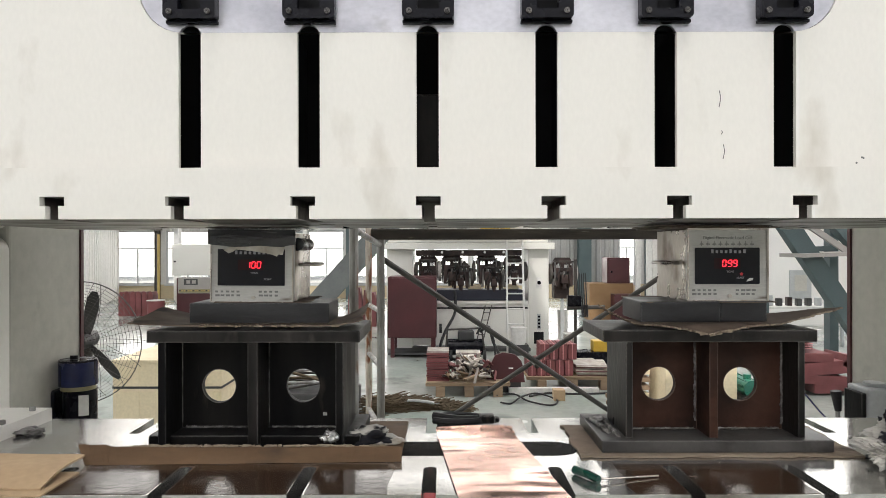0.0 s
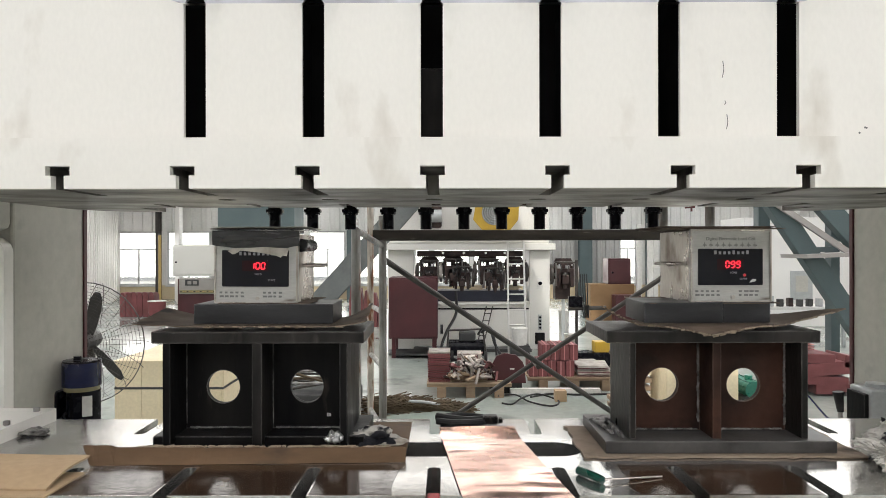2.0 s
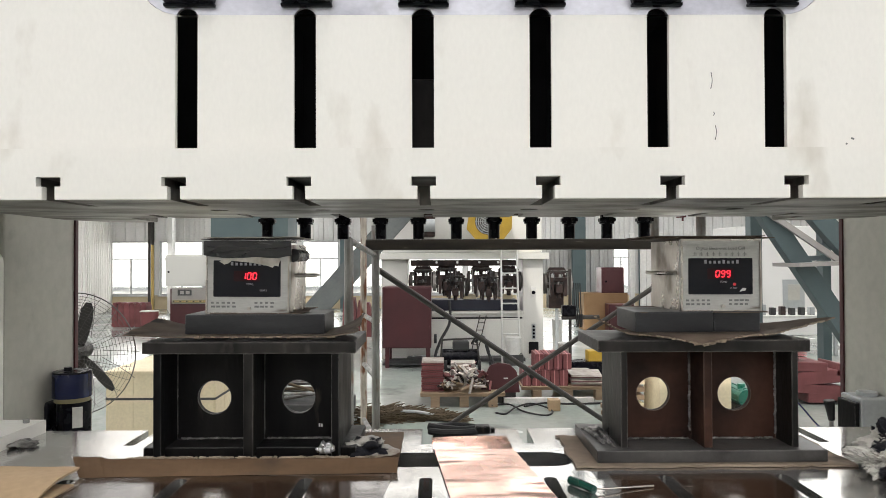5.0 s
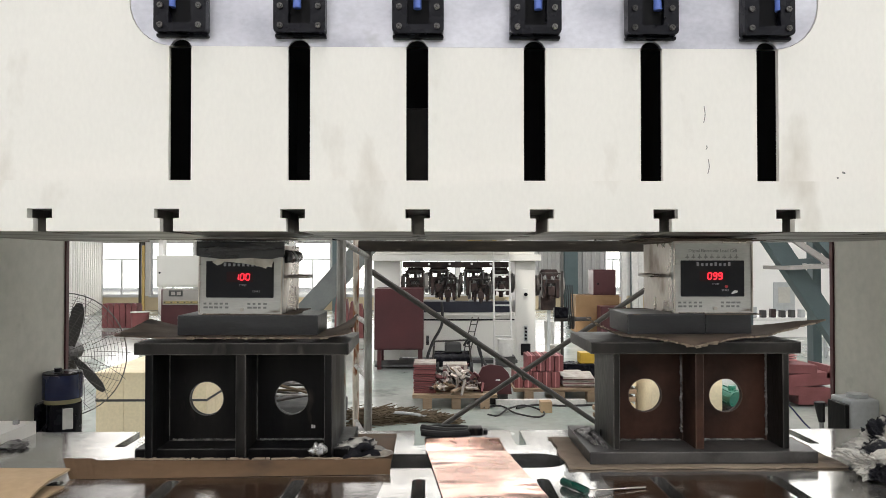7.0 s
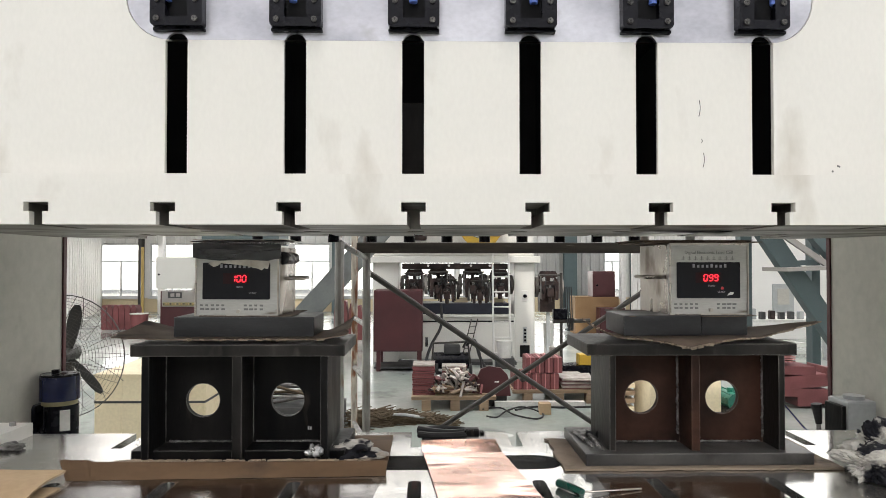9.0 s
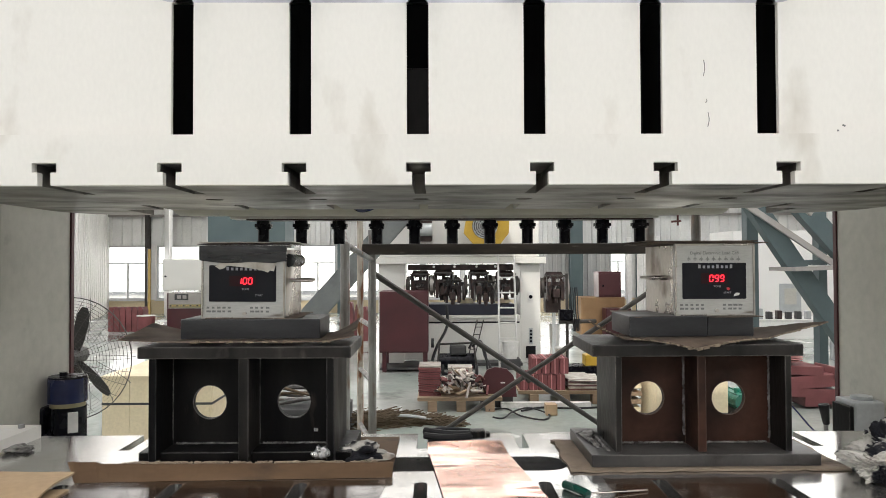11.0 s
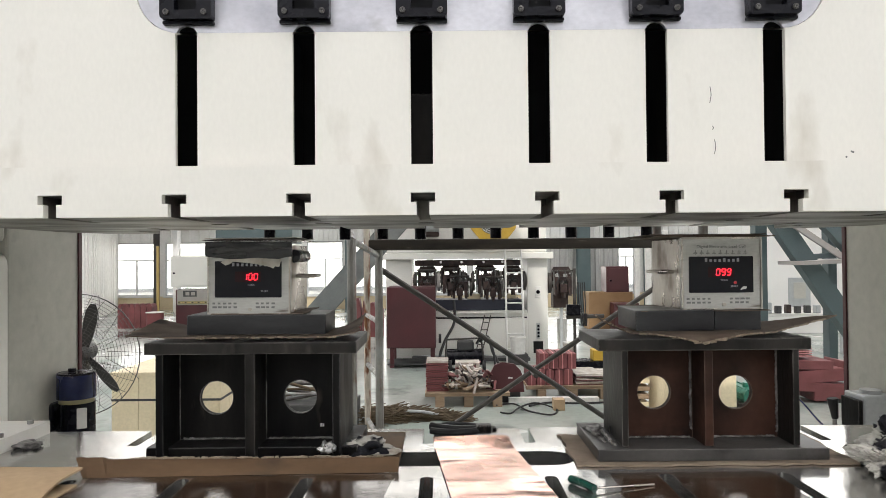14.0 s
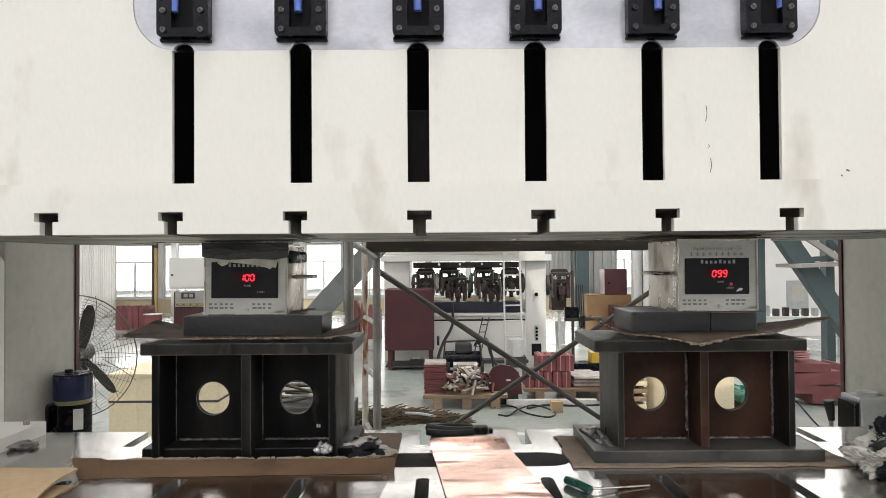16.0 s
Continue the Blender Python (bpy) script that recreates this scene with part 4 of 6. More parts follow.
def load_cell(label, x, z, w, h, reading, dots, tape, lean, name_bar, depth):
    """A stainless load cell: rounded body behind a flat front with a dark display."""
    lc = thing("digital_load_cell", label, "load cell", "load cells under test", at=(x, 1.6, z))
    bm = bmesh.new()
    outline = [(0.004, 0.012), (w - 0.004, 0.012)] + arc(w - 0.05, depth - 0.06, 0.06, 0, 90, 8) + arc(0.05, depth - 0.06, 0.06, 90, 180, 8)
    solid(bm, outline, [], 0.0, h - 0.004, "z")
    part("body", bm, STAINLESS, lc, "scuffed stainless steel body", smooth=True)
    bm = bmesh.new()
    solid(bm, round_rect(0, w, 0, h, 0.006, 4), [], 0.002, 0.012, "y")
    es = [e for e in bm.edges if all(v.co.y < 0.003 for v in e.verts) and len(e.link_faces) == 2 and e.calc_face_angle(0) > 1]
    bmesh.ops.bevel(bm, geom=es, offset=0.0015, segments=2, affect="EDGES")
    face = part("front_plate", bm, FACE, lc, "brushed front plate with worn print")
    bm = bmesh.new()
    for a, b, c, d in ((0, w, h - 0.005, h), (0, w, 0, 0.003), (0, 0.004, 0.003, h - 0.005), (w - 0.004, w, 0.003, h - 0.005)):
        bx(bm, a, b, -0.002, 0.0019, c, d, 0.0008)
    part("rim", bm, STAINLESS, lc, "dull raised rim")
    px0, px1, pz0, pz1 = 0.018, w - 0.021, 0.040, 0.126
    bm = bmesh.new()
    solid(bm, round_rect(px0, px1, pz0, pz1, 0.002, 2), [], -0.0006, 0.0025, "y")
    disp = part("display_panel", bm, DISPLAY, lc, "smoked dark display panel")
    cx = px0 + (px1 - px0) * 0.53
    zc = 0.089
    bm = bmesh.new()
    bx(bm, cx - 0.036, cx + 0.026, -0.0009, 0.0, zc - 0.0125, zc + 0.0125)
    part("led_window", bm, LEDOFF, disp, "dark red numeral window")
    for i, ch in enumerate(reading):
        digit(ch, cx - 0.012 + 0.0128 * i, zc, disp, -0.0009)
    if dots:
        bm = bmesh.new()
        rod(bm, (cx + 0.028, -0.003, 0.064), (cx + 0.028, 0, 0.064), 0.0035, 12)
        part("button", bm, REDP, disp, "small red start button", smooth=True)
    # maker's name as plain bars
    bm = bmesh.new()
    for i in range(8):
        a = cx - 0.044 + i * 0.0108
        hh = 0.0088 if i in (0, 4, 7) else 0.0066
        bx(bm, a + 0.001, a + 0.0068, -0.0009, -0.0005, name_bar, name_bar + hh)
    part("maker_bars", bm, PRINT, disp, "grey plain bars in place of the maker's name")
    text("unit_word", "TONS", cx + 0.002, -0.0008, 0.0675, 0.0065, PRINT, disp)
    text("start_word", "START", cx + (0.026 if dots else 0.034), -0.0008, 0.053, 0.0062, PRINT, disp)
    if dots:
        bm = bmesh.new()
        solid(bm, [(cx + 0.040, 0.046), (cx + 0.054, 0.049), (cx + 0.056, 0.054), (cx + 0.048, 0.055), (cx + 0.043, 0.051)], [], -0.0010, -0.0006, "y")
        part("chipped_print", bm, LABEL, disp, "pale scraped patch")
        text("title_words", "Digital Electronic Load Cell", w / 2, 0.0016, h - 0.026, 0.0105, DARKPRINT, face)
        bm = bmesh.new()
        for i in range(9):
            a = w / 2 - 0.066 + i * 0.0148
            bx(bm, a, a + 0.0095, 0.0014, 0.0021, h - 0.0395, h - 0.038)
            bx(bm, a + 0.001, a + 0.0085, 0.0014, 0.0021, h - 0.0365, h - 0.0352)
            bx(bm, a + 0.004, a + 0.0054, 0.0014, 0.0021, h - 0.0415, h - 0.031)
        part("print_bars", bm, DARKPRINT, face)
    bm = bmesh.new()
    for r0, z1 in ((0, 0.0235), (1, 0.0145)):
        for k in range(9):
            a = (0.012 if k < 5 else 0.052) + k * 0.0125
            if a + 0.009 < w - 0.012 and not 0.078 < a < 0.112:
                bx(bm, a, a + rnd.uniform(0.006, 0.0105), 0.0014, 0.0021, z1, z1 + 0.0045)
    tagged(part("worn_print", bm, DARKPRINT, face, "small dark bars of worn print"), kind="stuff")
    bm = bmesh.new()
    rod(bm, (w * 0.52, -0.004, 0.012), (w * 0.52, 0.003, 0.012), 0.0045, 12)
    part("screw", bm, STAINLESS, face, "", smooth=True)
    for s in (-1, 1):
        bm = bmesh.new()
        x0 = 0.004 if s < 0 else w - 0.004
        reach = (0.018 if tape else 0.045) if s < 0 else (0.050 if tape else 0.012)
        pts = [(x0 + 0.01 * -s, 0.06, 0.089), (x0 + s * reach * 0.8, 0.06, 0.089), (x0 + s * reach, 0.075, 0.089), (x0 + s * reach, 0.125, 0.089), (x0 + s * reach * 0.8, 0.14, 0.089), (x0 - s * 0.01, 0.14, 0.089)]
        tube(bm, pts, 0.0042, 10, 4)
        part("handle", bm, STAINLESS, lc, "bent round-bar handle", smooth=True)
    if tape:
        bm = bmesh.new()
        nn = 24
        rs = []
        for i in range(nn + 1):
            u = i / nn
            xx = -0.004 + (w + 0.008) * u
            zl = h - 0.030 - 0.010 * math.sin(u * 3.0) + 0.003 * noise.noise(Vector((u * 9, 1, 2)))
            rs.append([bm.verts.new(q) for q in ((xx, -0.004 + 0.0015 * noise.noise(Vector((u * 14, 5, 1))), zl), (xx, -0.006 + 0.002 * noise.noise(Vector((u * 11, 2, 1))), h - 0.012), (xx, -0.004, h + 0.004), (xx, 0.05, h + 0.006), (xx, 0.05, h + 0.001), (xx, 0.001, h - 0.001), (xx, 0.0015, zl))])
        for a, b in zip(rs, rs[1:]):
            for k in range(7):
                bm.faces.new((a[k], a[(k + 1) % 7], b[(k + 1) % 7], b[k]))
        bm.faces.new(rs[0][::-1])
        bm.faces.new(rs[-1])
        part("tape_band", bm, TAPE, lc, "wrinkled black tape wrapped over the top", smooth=True)
        bm = bmesh.new()
        rod(bm, (w + 0.002, 0.03, h - 0.03), (w + 0.002, 0.16, h - 0.03), 0.016, 10)
        part("tape_roll", bm, TAPE, lc, "lump of black tape", smooth=True)
        bm = bmesh.new()
        solid(bm, [(0.033, 0.124), (0.045, 0.116), (0.055, 0.119), (0.062, 0.125), (0.085, 0.123), (0.105, 0.121), (0.13, 0.117), (0.148, 0.113), (0.158, 0.109), (0.163, 0.114), (0.172, 0.112), (0.177, 0.131), (0.15, 0.132), (0.12, 0.134), (0.09, 0.132), (0.06, 0.131), (0.045, 0.130)], [], -0.0062, -0.0055, "y")
        part("torn_film", bm, FILM, lc, "torn strip of clear film")
    lc.rotation_euler = (0, radians(lean), 0)
    return lc


load_cell("stainless load cell reading 100, top taped in black, on the spacer", -0.519, 1.2365, 0.197, 0.168, "100", False, True, 0.4, 0.114, 0.20)
load_cell("stainless digital load cell reading 099, on twin spacer blocks", 0.606, 1.2375, 0.191, 0.172, "099", True, False, 0.0, 0.113, 0.245)


def pad_stack(name, label, x0, x1, y0, y1, z, layers, covers=()):
    pk = thing(name, label, "cardboard", "", at=(0, 0, z))
    for k in range(layers):
        bm = bmesh.new()
        dx, dy = rnd.uniform(-0.012, 0.012), rnd.uniform(-0.008, 0.008)
        rumple(bm, x0 + dx, x1 + dx, y0 + dy, y1 + dy, 16, 6, lambda u, v: 0.0024 * k + (0.002 * rough(u + k, v, 7) - 0.007 * (k % 2 - 0.3)) * max(0, abs(u - 0.5) * 2 - 0.72), 0.0018, 0.012)
        part("sheet", bm, covers[k] if covers else CARDD, pk)
    return pk


pad_stack("packing_pad", "thin torn cardboard pads on the taped load cell", -0.527, -0.310, 1.598, 1.80, 1.4105, 3, (TAPE, CARDD, FILM))
pad_stack("packing_pad", "torn brown paper shims under the taped load cell", -0.50, -0.285, 1.588, 1.78, 1.2355, 1)
pad_stack("packing_pad", "thin torn cardboard pads on the load cell", 0.545, 0.815, 1.597, 1.84, 1.4100, 3)
pad_stack("packing_pad", "thin cardboard shim under the load cell", 0.50, 0.815, 1.585, 1.80, 1.2345, 1)

# ---- loose things on the table ----
bm = bmesh.new()
nx, ny = 30, 110
g = {}
for k in (0, 1):
    for j in range(ny + 1):
        for i in range(nx + 1):
            u, v = i / nx, j / ny
            xa, xb = 0.060 + (0.012 - 0.060) * v, 0.268 + (0.200 - 0.268) * v
            z = 0.0015 + 0.0042 * (0.5 + 0.5 * noise.noise(Vector((u * 1.1, v * 6, 4.2)))) + 0.0007 * (0.5 + noise.noise(Vector((u * 2 + v, v * 17, 1.1)))) + 0.015 * (max(0, v - 0.84) / 0.16) ** 1.5 * (0.8 + 0.2 * math.sin(u * 3))
            g[k, i, j] = bm.verts.new((xa + (xb - xa) * u, 1.235 + 0.465 * v, TOP + z + 0.0012 * k))
for k in (0, 1):
    for j in range(ny):
        for i in range(nx):
            bm.faces.new([g[k, i, j], g[k, i + 1, j], g[k, i + 1, j + 1], g[k, i, j + 1]][:: 1 if k else -1])
for j in range(ny):
    for i in (0, nx):
        bm.faces.new((g[0, i, j], g[0, i, j + 1], g[1, i, j + 1], g[1, i, j]))
for i in range(nx):
    for j in (0, ny):
        bm.faces.new((g[0, i, j], g[0, i + 1, j], g[1, i + 1, j], g[1, i, j]))
tagged(part("copper_sheet", bm, COPPER, smooth=True), "shiny wavy copper sheet lying on the press table", "metal sheet")

clampt = thing("welding_clamp", "black cable clamp lying on the press table", "clamp", at=(0.09, 1.80, TOP))
bm = bmesh.new()
tube(bm, [(-0.085, 0.02, 0.014), (-0.05, 0.0, 0.013), (0.0, -0.012, 0.012), (0.05, -0.008, 0.014)], 0.011, 10)
part("grip", bm, RUBBER, clampt, "", smooth=True)
bm = bmesh.new()
tube(bm, [(-0.085, -0.012, 0.010), (-0.04, -0.03, 0.010), (0.01, -0.03, 0.011), (0.05, -0.018, 0.012)], 0.009, 10)
part("grip", bm, RUBBER, clampt, "", smooth=True)
bm = bmesh.new()
bx(bm, 0.035, 0.075, -0.03, 0.0, 0.004, 0.026, 0.004)
bx(bm, 0.068, 0.088, -0.026, -0.006, 0.006, 0.020, 0.003)
part("jaw", bm, DARKSTEEL, clampt, "dark steel jaw")
bm = bmesh.new()
tube(bm, [(-0.08, 0.025, 0.014), (-0.03, 0.03, 0.018), (0.03, 0.022, 0.016), (0.06, 0.0, 0.014)], 0.005, 8)
part("cable", bm, RUBBER, clampt, "", smooth=True)


def crumple(name, label, category, material, at, size, seed, sub=4, rough_k=0.5):
    """A crumpled lump of cloth or foil."""
    bm = bmesh.new()
    bmesh.ops.create_icosphere(bm, subdivisions=sub, radius=1.0)
    for v in bm.verts:
        c = v.co.copy()
        k = 1 + rough_k * noise.noise(c * 1.6 + Vector((seed, 0, 0))) + rough_k * 0.6 * abs(noise.noise(c * 4.2 + Vector((0, seed, 0)))) + rough_k * 0.35 * abs(noise.noise(c * 9 + Vector((0, 0, seed)))) - rough_k * 0.22 * abs(noise.noise(c * 19 + Vector((seed, 0, 0))))
        v.co = Vector((c.x * size[0], c.y * size[1], max(c.z, -0.55) * size[2])) * k
    low = min(v.co.z for v in bm.verts)
    for v in bm.verts:
        v.co.z -= low
    ob = part(name, bm, material, smooth=True)
    for e in ob.data.edges:
        e.use_edge_sharp = False
    ob.location = at
    return tagged(ob, label, category)


crumple("soiled_rag", "white cotton rags soaked with black oil, on the table", "rag", RAGW, (0.985, 1.43, TOP), (0.060, 0.05, 0.030), 3, 6, 0.75)
crumple("soiled_rag", "white cotton rag smeared with black oil, on the table", "rag", RAGW, (1.06, 1.51, TOP), (0.058, 0.05, 0.044), 8, 6, 0.75)
crumple("foil_scrap", "crumpled silver foil scrap beside the dark stand", "foil", FOIL, (-0.222, 1.515, TOP + 0.030), (0.013, 0.008, 0.012), 5, 4, 0.9)
crumple("oily_waste", "black and white oily waste beside the dark stand", "rag", RAGW, (-0.14, 1.60, TOP + 0.005), (0.045, 0.035, 0.018), 6, 4, 0.8)
crumple("foil_scrap", "torn white paper scrap on the cardboard", "paper", FILM, (-0.105, 1.60, TOP + 0.005), (0.035, 0.025, 0.008), 9, 3, 0.7)
crumple("slag_crumbs", "grey welding slag heaped on the stand base", "slag", WELD, (0.415, 1.69, TOP + 0.033), (0.020, 0.03, 0.005), 12, 3, 0.8)

driver = thing("screwdriver", "green-handled screwdriver lying on the press table", "screwdriver", at=(0, 0, TOP))
bm = bmesh.new()
tube(bm, [(0.300, 1.392, 0.009), (0.318, 1.362, 0.010), (0.336, 1.334, 0.008)], 0.0085, 10)
part("grip", bm, mat("dark_green_handle", (0.008, 0.060, 0.042), 0.25, scale=20, bump=0.02), driver, "green plastic grip", smooth=True)
bm = bmesh.new()
rod(bm, (0.334, 1.338, 0.008), (0.465, 1.372, 0.003), 0.0022, 8)
part("shaft", bm, STAINLESS, driver, "thin steel shaft", smooth=True)
bm = bmesh.new()
rod(bm, (0.32, 1.345, 0.006), (0.455, 1.39, 0.003), 0.0018, 8)
tagged(part("wire_rod", bm, STAINLESS, smooth=True), "thin bright steel rod on the press table", "rod")

flapbox = thing("cardboard_flap", "open brown cardboard flap with corrugated edge, on the table", "cardboard", "cardboard packing", at=(0, 0, TOP))
bm = bmesh.new()
rumple(bm, -1.05, -0.735, 1.29, 1.45, 20, 8, lambda u, v: 0.004 + 0.022 * math.sin(min(1, v * 1.4) * 1.9) * (1 - 0.25 * u) + 0.002 * rough(u, v, 5), 0.004)
part("upper_flap", bm, CARDL, flapbox, "", smooth=True)
bm = bmesh.new()
rumple(bm, -1.05, -0.72, 1.262, 1.40, 20, 6, lambda u, v: 0.0005 + 0.0006 * rough(u, v, 8), 0.003)
part("lower_flap", bm, CARDL, flapbox)

# white guard block at the table's end
blockw = thing("table_end_plate", "cream painted steel end plate bolted on the table", "plate", at=(0, 0, TOP))
bm = bmesh.new()
solid(bm, [(-1.45, 1.50), (-1.035, 1.60), (-1.028, 1.835), (-1.45, 1.835)], [], 0.0, 0.034, "z")
part("plate", bm, CREAM, blockw)
for x, y in ((-1.06, 1.80), (-1.05, 1.66)):
    bm = bmesh.new()
    rod(bm, (x, y, 0.034), (x, y, 0.044), 0.008, 6)
    part("bolt", bm, GALV, blockw)
crumple("metal_turnings", "dark oily metal turnings beside the end plate", "swarf", WELD, (-1.005, 1.70, TOP), (0.028, 0.03, 0.006), 21, 3, 0.9)

# ---- things on the press columns ----
lub = thing("lubrication_pump", "navy grease reservoir with black pump base, on the column", "pump", at=(-1.186, 2.26, 0.60))
z = lambda v: v - 0.60
cyl("reservoir", (0, 0, z(0.912)), (0, 0, z(0.99)), 0.060, NAVYTIN, lub, "glossy navy reservoir tin", 32)
cyl("lid", (0, 0, z(0.99)), (0, 0, z(0.996)), 0.0585, BLACK, lub, "dark metal lid", 32)
cyl("cap", (-0.015, 0, z(0.996)), (-0.015, 0, z(1.008)), 0.012, BLACK, lub, "", 16)
cyl("collar", (0, 0, z(0.897)), (0, 0, z(0.912)), 0.054, OLIVE, lub, "olive band", 32)
cyl("pump_base", (0.006, 0, 0.0), (0.006, 0, z(0.897)), 0.052, BLACK, lub, "black pump base", 24)
box("motor", -0.115, -0.052, -0.05, 0.05, 0.1, z(0.90), BLACK, lub, "black pump motor", 0.012)
box("label_plate", 0.028, 0.0575, -0.0545, -0.042, z(0.82), z(0.885), LABEL, lub, "pale paper label", 0.001, pose(0, 0, 0, 0, 0, 30))
box("label_plate", -0.10, -0.08, -0.0525, -0.05, z(0.855), z(0.868), LABEL, lub, "", 0)
box("bracket", -0.066, 0.05, -0.05, 0.05, -0.03, 0.0, COLUMN, lub, "", 0.003)

jb = thing("junction_box", "grey cast junction box beside the press column", "junction box", at=(1.425, 2.2, 0.60))
box("housing", -0.052, 0.055, -0.05, 0.06, 0.0, 0.315, GREYBOX, jb, "", 0.006)
box("side_plate", -0.068, -0.052, -0.045, 0.05, 0.10, 0.300, DARKSTEEL, jb, "", 0.003)
cyl("gland", (0.0, 0.0, 0.315), (0.0, 0.0, 0.327), 0.032, GREYBOX, jb, "", 16)
cyl("pipe_stub", (0.045, -0.05, 0.28), (0.10, -0.07, 0.28), 0.012, GALV, jb, "", 12)
lev = thing("hand_lever", "short lever with a black plastic knob", "lever", at=(1.318, 2.22, 0.60))
cyl("stem", (0.006, 0, 0.0), (0.0, 0, 0.235), 0.007, GALV, lev, "", 12)
cyl("knob", (0.002, 0, 0.23), (-0.006, 0, 0.295), 0.010, RUBBER, lev, "black knob", 12, 0.017)
box("foot", -0.03, 0.05, -0.03, 0.03, -0.03, 0.0, DARKSTEEL, lev)
bm = bmesh.new()
tube(bm, [(1.36, 2.22, 0.75), (1.30, 2.26, 0.80), (1.24, 2.3, 0.88), (1.19, 2.34, 0.90), (1.15, 2.38, 0.86)], 0.003, 8)
tagged(part("signal_cable", bm, HOSE, smooth=True), "thin blue signal cable", "cable")


# ---- behind the press: scaffold, fan and girders ----
def pipe(name, pts, r, material, parent=None, label="", soft=False, seg=10):
    bm = bmesh.new()
    tube(bm, pts, r, seg, 6, soft)
    return part(name, bm, material, parent, label, smooth=True)


fan = thing("floor_fan", "black industrial floor fan with a wire guard", "fan", at=(-1.535, 2.95, FLOOR))
FZ = 0.96 - FLOOR
bm = bmesh.new()
for k in range(21):
    q = (k + 1) / 21
    r, y = 0.262 * q, -0.085 * math.sqrt(max(0, 1 - q * q * 0.93))
    tube(bm, [(r * math.cos(a * math.tau / 40), y, FZ + r * math.sin(a * math.tau / 40)) for a in range(41)], 0.0009 if k < 20 else 0.003, 4, 1, False)
for k in range(28):
    a = k * math.tau / 28
    tube(bm, [(0.262 * q * math.cos(a), -0.087 * math.sqrt(max(0, 1 - q * q * 0.93)), FZ + 0.262 * q * math.sin(a)) for q in (0.1, 0.35, 0.6, 0.8, 0.92, 1.0)], 0.0011, 4, 1, False)
for k in range(14):
    a = k * math.tau / 14
    tube(bm, [(0.262 * q * math.cos(a), 0.09 * math.sqrt(max(0, 1 - q * q * 0.93)), FZ + 0.262 * q * math.sin(a)) for q in (0.25, 0.6, 0.9, 1.0)], 0.0014, 4, 1, False)
tagged(part("wire_guard", bm, FANWIRE, fan, "domed wire guard", smooth=True), kind="stuff")
for k, a0 in enumerate((80, -48, 196)):
    bm = bmesh.new()
    u, w = Vector((math.cos(radians(a0)), 0, math.sin(radians(a0)))), Vector((-math.sin(radians(a0)), 0, math.cos(radians(a0))))
    line = []
    for q, half in ((0.02, 0.010), (0.08, 0.021), (0.14, 0.026), (0.19, 0.023), (0.22, 0.010)):
        line.append((q, half))
    vs = []
    for dy in (0.0, 0.003):
        up = [bm.verts.new(Vector((0, dy + 0.018, FZ)) + u * q + w * h + Vector((0, -0.35 * h, 0))) for q, h in line]
        dn = [bm.verts.new(Vector((0, dy + 0.018, FZ)) + u * q - w * h + Vector((0, 0.35 * h, 0))) for q, h in line]
        vs.append(up + dn[::-1])
    bm.faces.new(vs[0])
    bm.faces.new(vs[1][::-1])
    for i in range(len(vs[0])):
        j = (i + 1) % len(vs[0])
        bm.faces.new((vs[0][i], vs[0][j], vs[1][j], vs[1][i]))
    part("blade", bm, FANBLADE, fan)
cyl("hub", (0, -0.045, FZ), (0, 0.02, FZ), 0.032, FANBLADE, fan)
cyl("motor", (-0.02, 0.02, FZ), (-0.04, 0.13, FZ), 0.04, FANBLADE, fan)
cyl("pole", (-0.05, 0.13, 0.03), (-0.05, 0.13, FZ - 0.02), 0.02, DARKTUBE, fan)
cyl("base", (0, 0.13, 0.0), (0, 0.13, 0.03), 0.24, DARKTUBE, fan)

scaf = thing("scaffold_frame", "worn steel tube scaffold with a plank and crossed braces", "scaffold", at=(0, 0, FLOOR))
f = -FLOOR
pipe("post", [(-0.322, 3.8, 0), (-0.322, 3.8, 1.55 + f)], 0.0225, GALV, scaf, "worn galvanised post")
pipe("post", [(-0.445, 4.3, 0), (-0.445, 4.3, 1.75 + f)], 0.020, PEELING, scaf, "rust-streaked post")
pipe("post", [(-0.400, 3.25, 0), (-0.400, 3.25, 1.46 + f)], 0.0225, GALV, scaf, "grey painted post")
pipe("post", [(1.955, 4.9, 0), (1.955, 4.9, 1.5 + f)], 0.0225, GALV, scaf)
pipe("post", [(1.52, 3.8, 0), (1.52, 3.8, 1.43 + f)], 0.0225, GALV, scaf)
for z in (0.35, 0.70, 1.008):
    pipe("rung", [(-0.322, 3.8, z + f), (-0.445, 4.3, z + f)], 0.015, GALV, scaf)
bm = bmesh.new()
bx(bm, -0.37, 1.57, 3.72, 3.90, 1.412 + f, 1.47 + f, 0.006)
part("plank", bm, PLANK, scaf, "dark weathered plank")
pipe("top_rail", [(-0.322, 3.82, 1.38 + f), (-0.40, 3.27, 1.455 + f)], 0.016, GALV, scaf)
pipe("top_rail", [(-0.40, 3.27, 1.44 + f), (-0.50, 3.9, 1.60 + f), (-0.56, 4.4, 1.74 + f)], 0.015, GALV, scaf)
pipe("brace", [(-0.36, 4.15, 1.31 + f), (1.26, 5.02, 0.155 + f)], 0.0185, DARKTUBE, scaf, "dark diagonal brace")
pipe("brace", [(1.95, 4.97, 1.372 + f), (0.10, 5.06, 0.12 + f)], 0.0185, DARKTUBE, scaf, "dark diagonal brace")
cyl("brace_bolt", (0.69, 4.80, 0.53 + f), (0.69, 5.08, 0.53 + f), 0.02, DARKTUBE, scaf, "", 8)

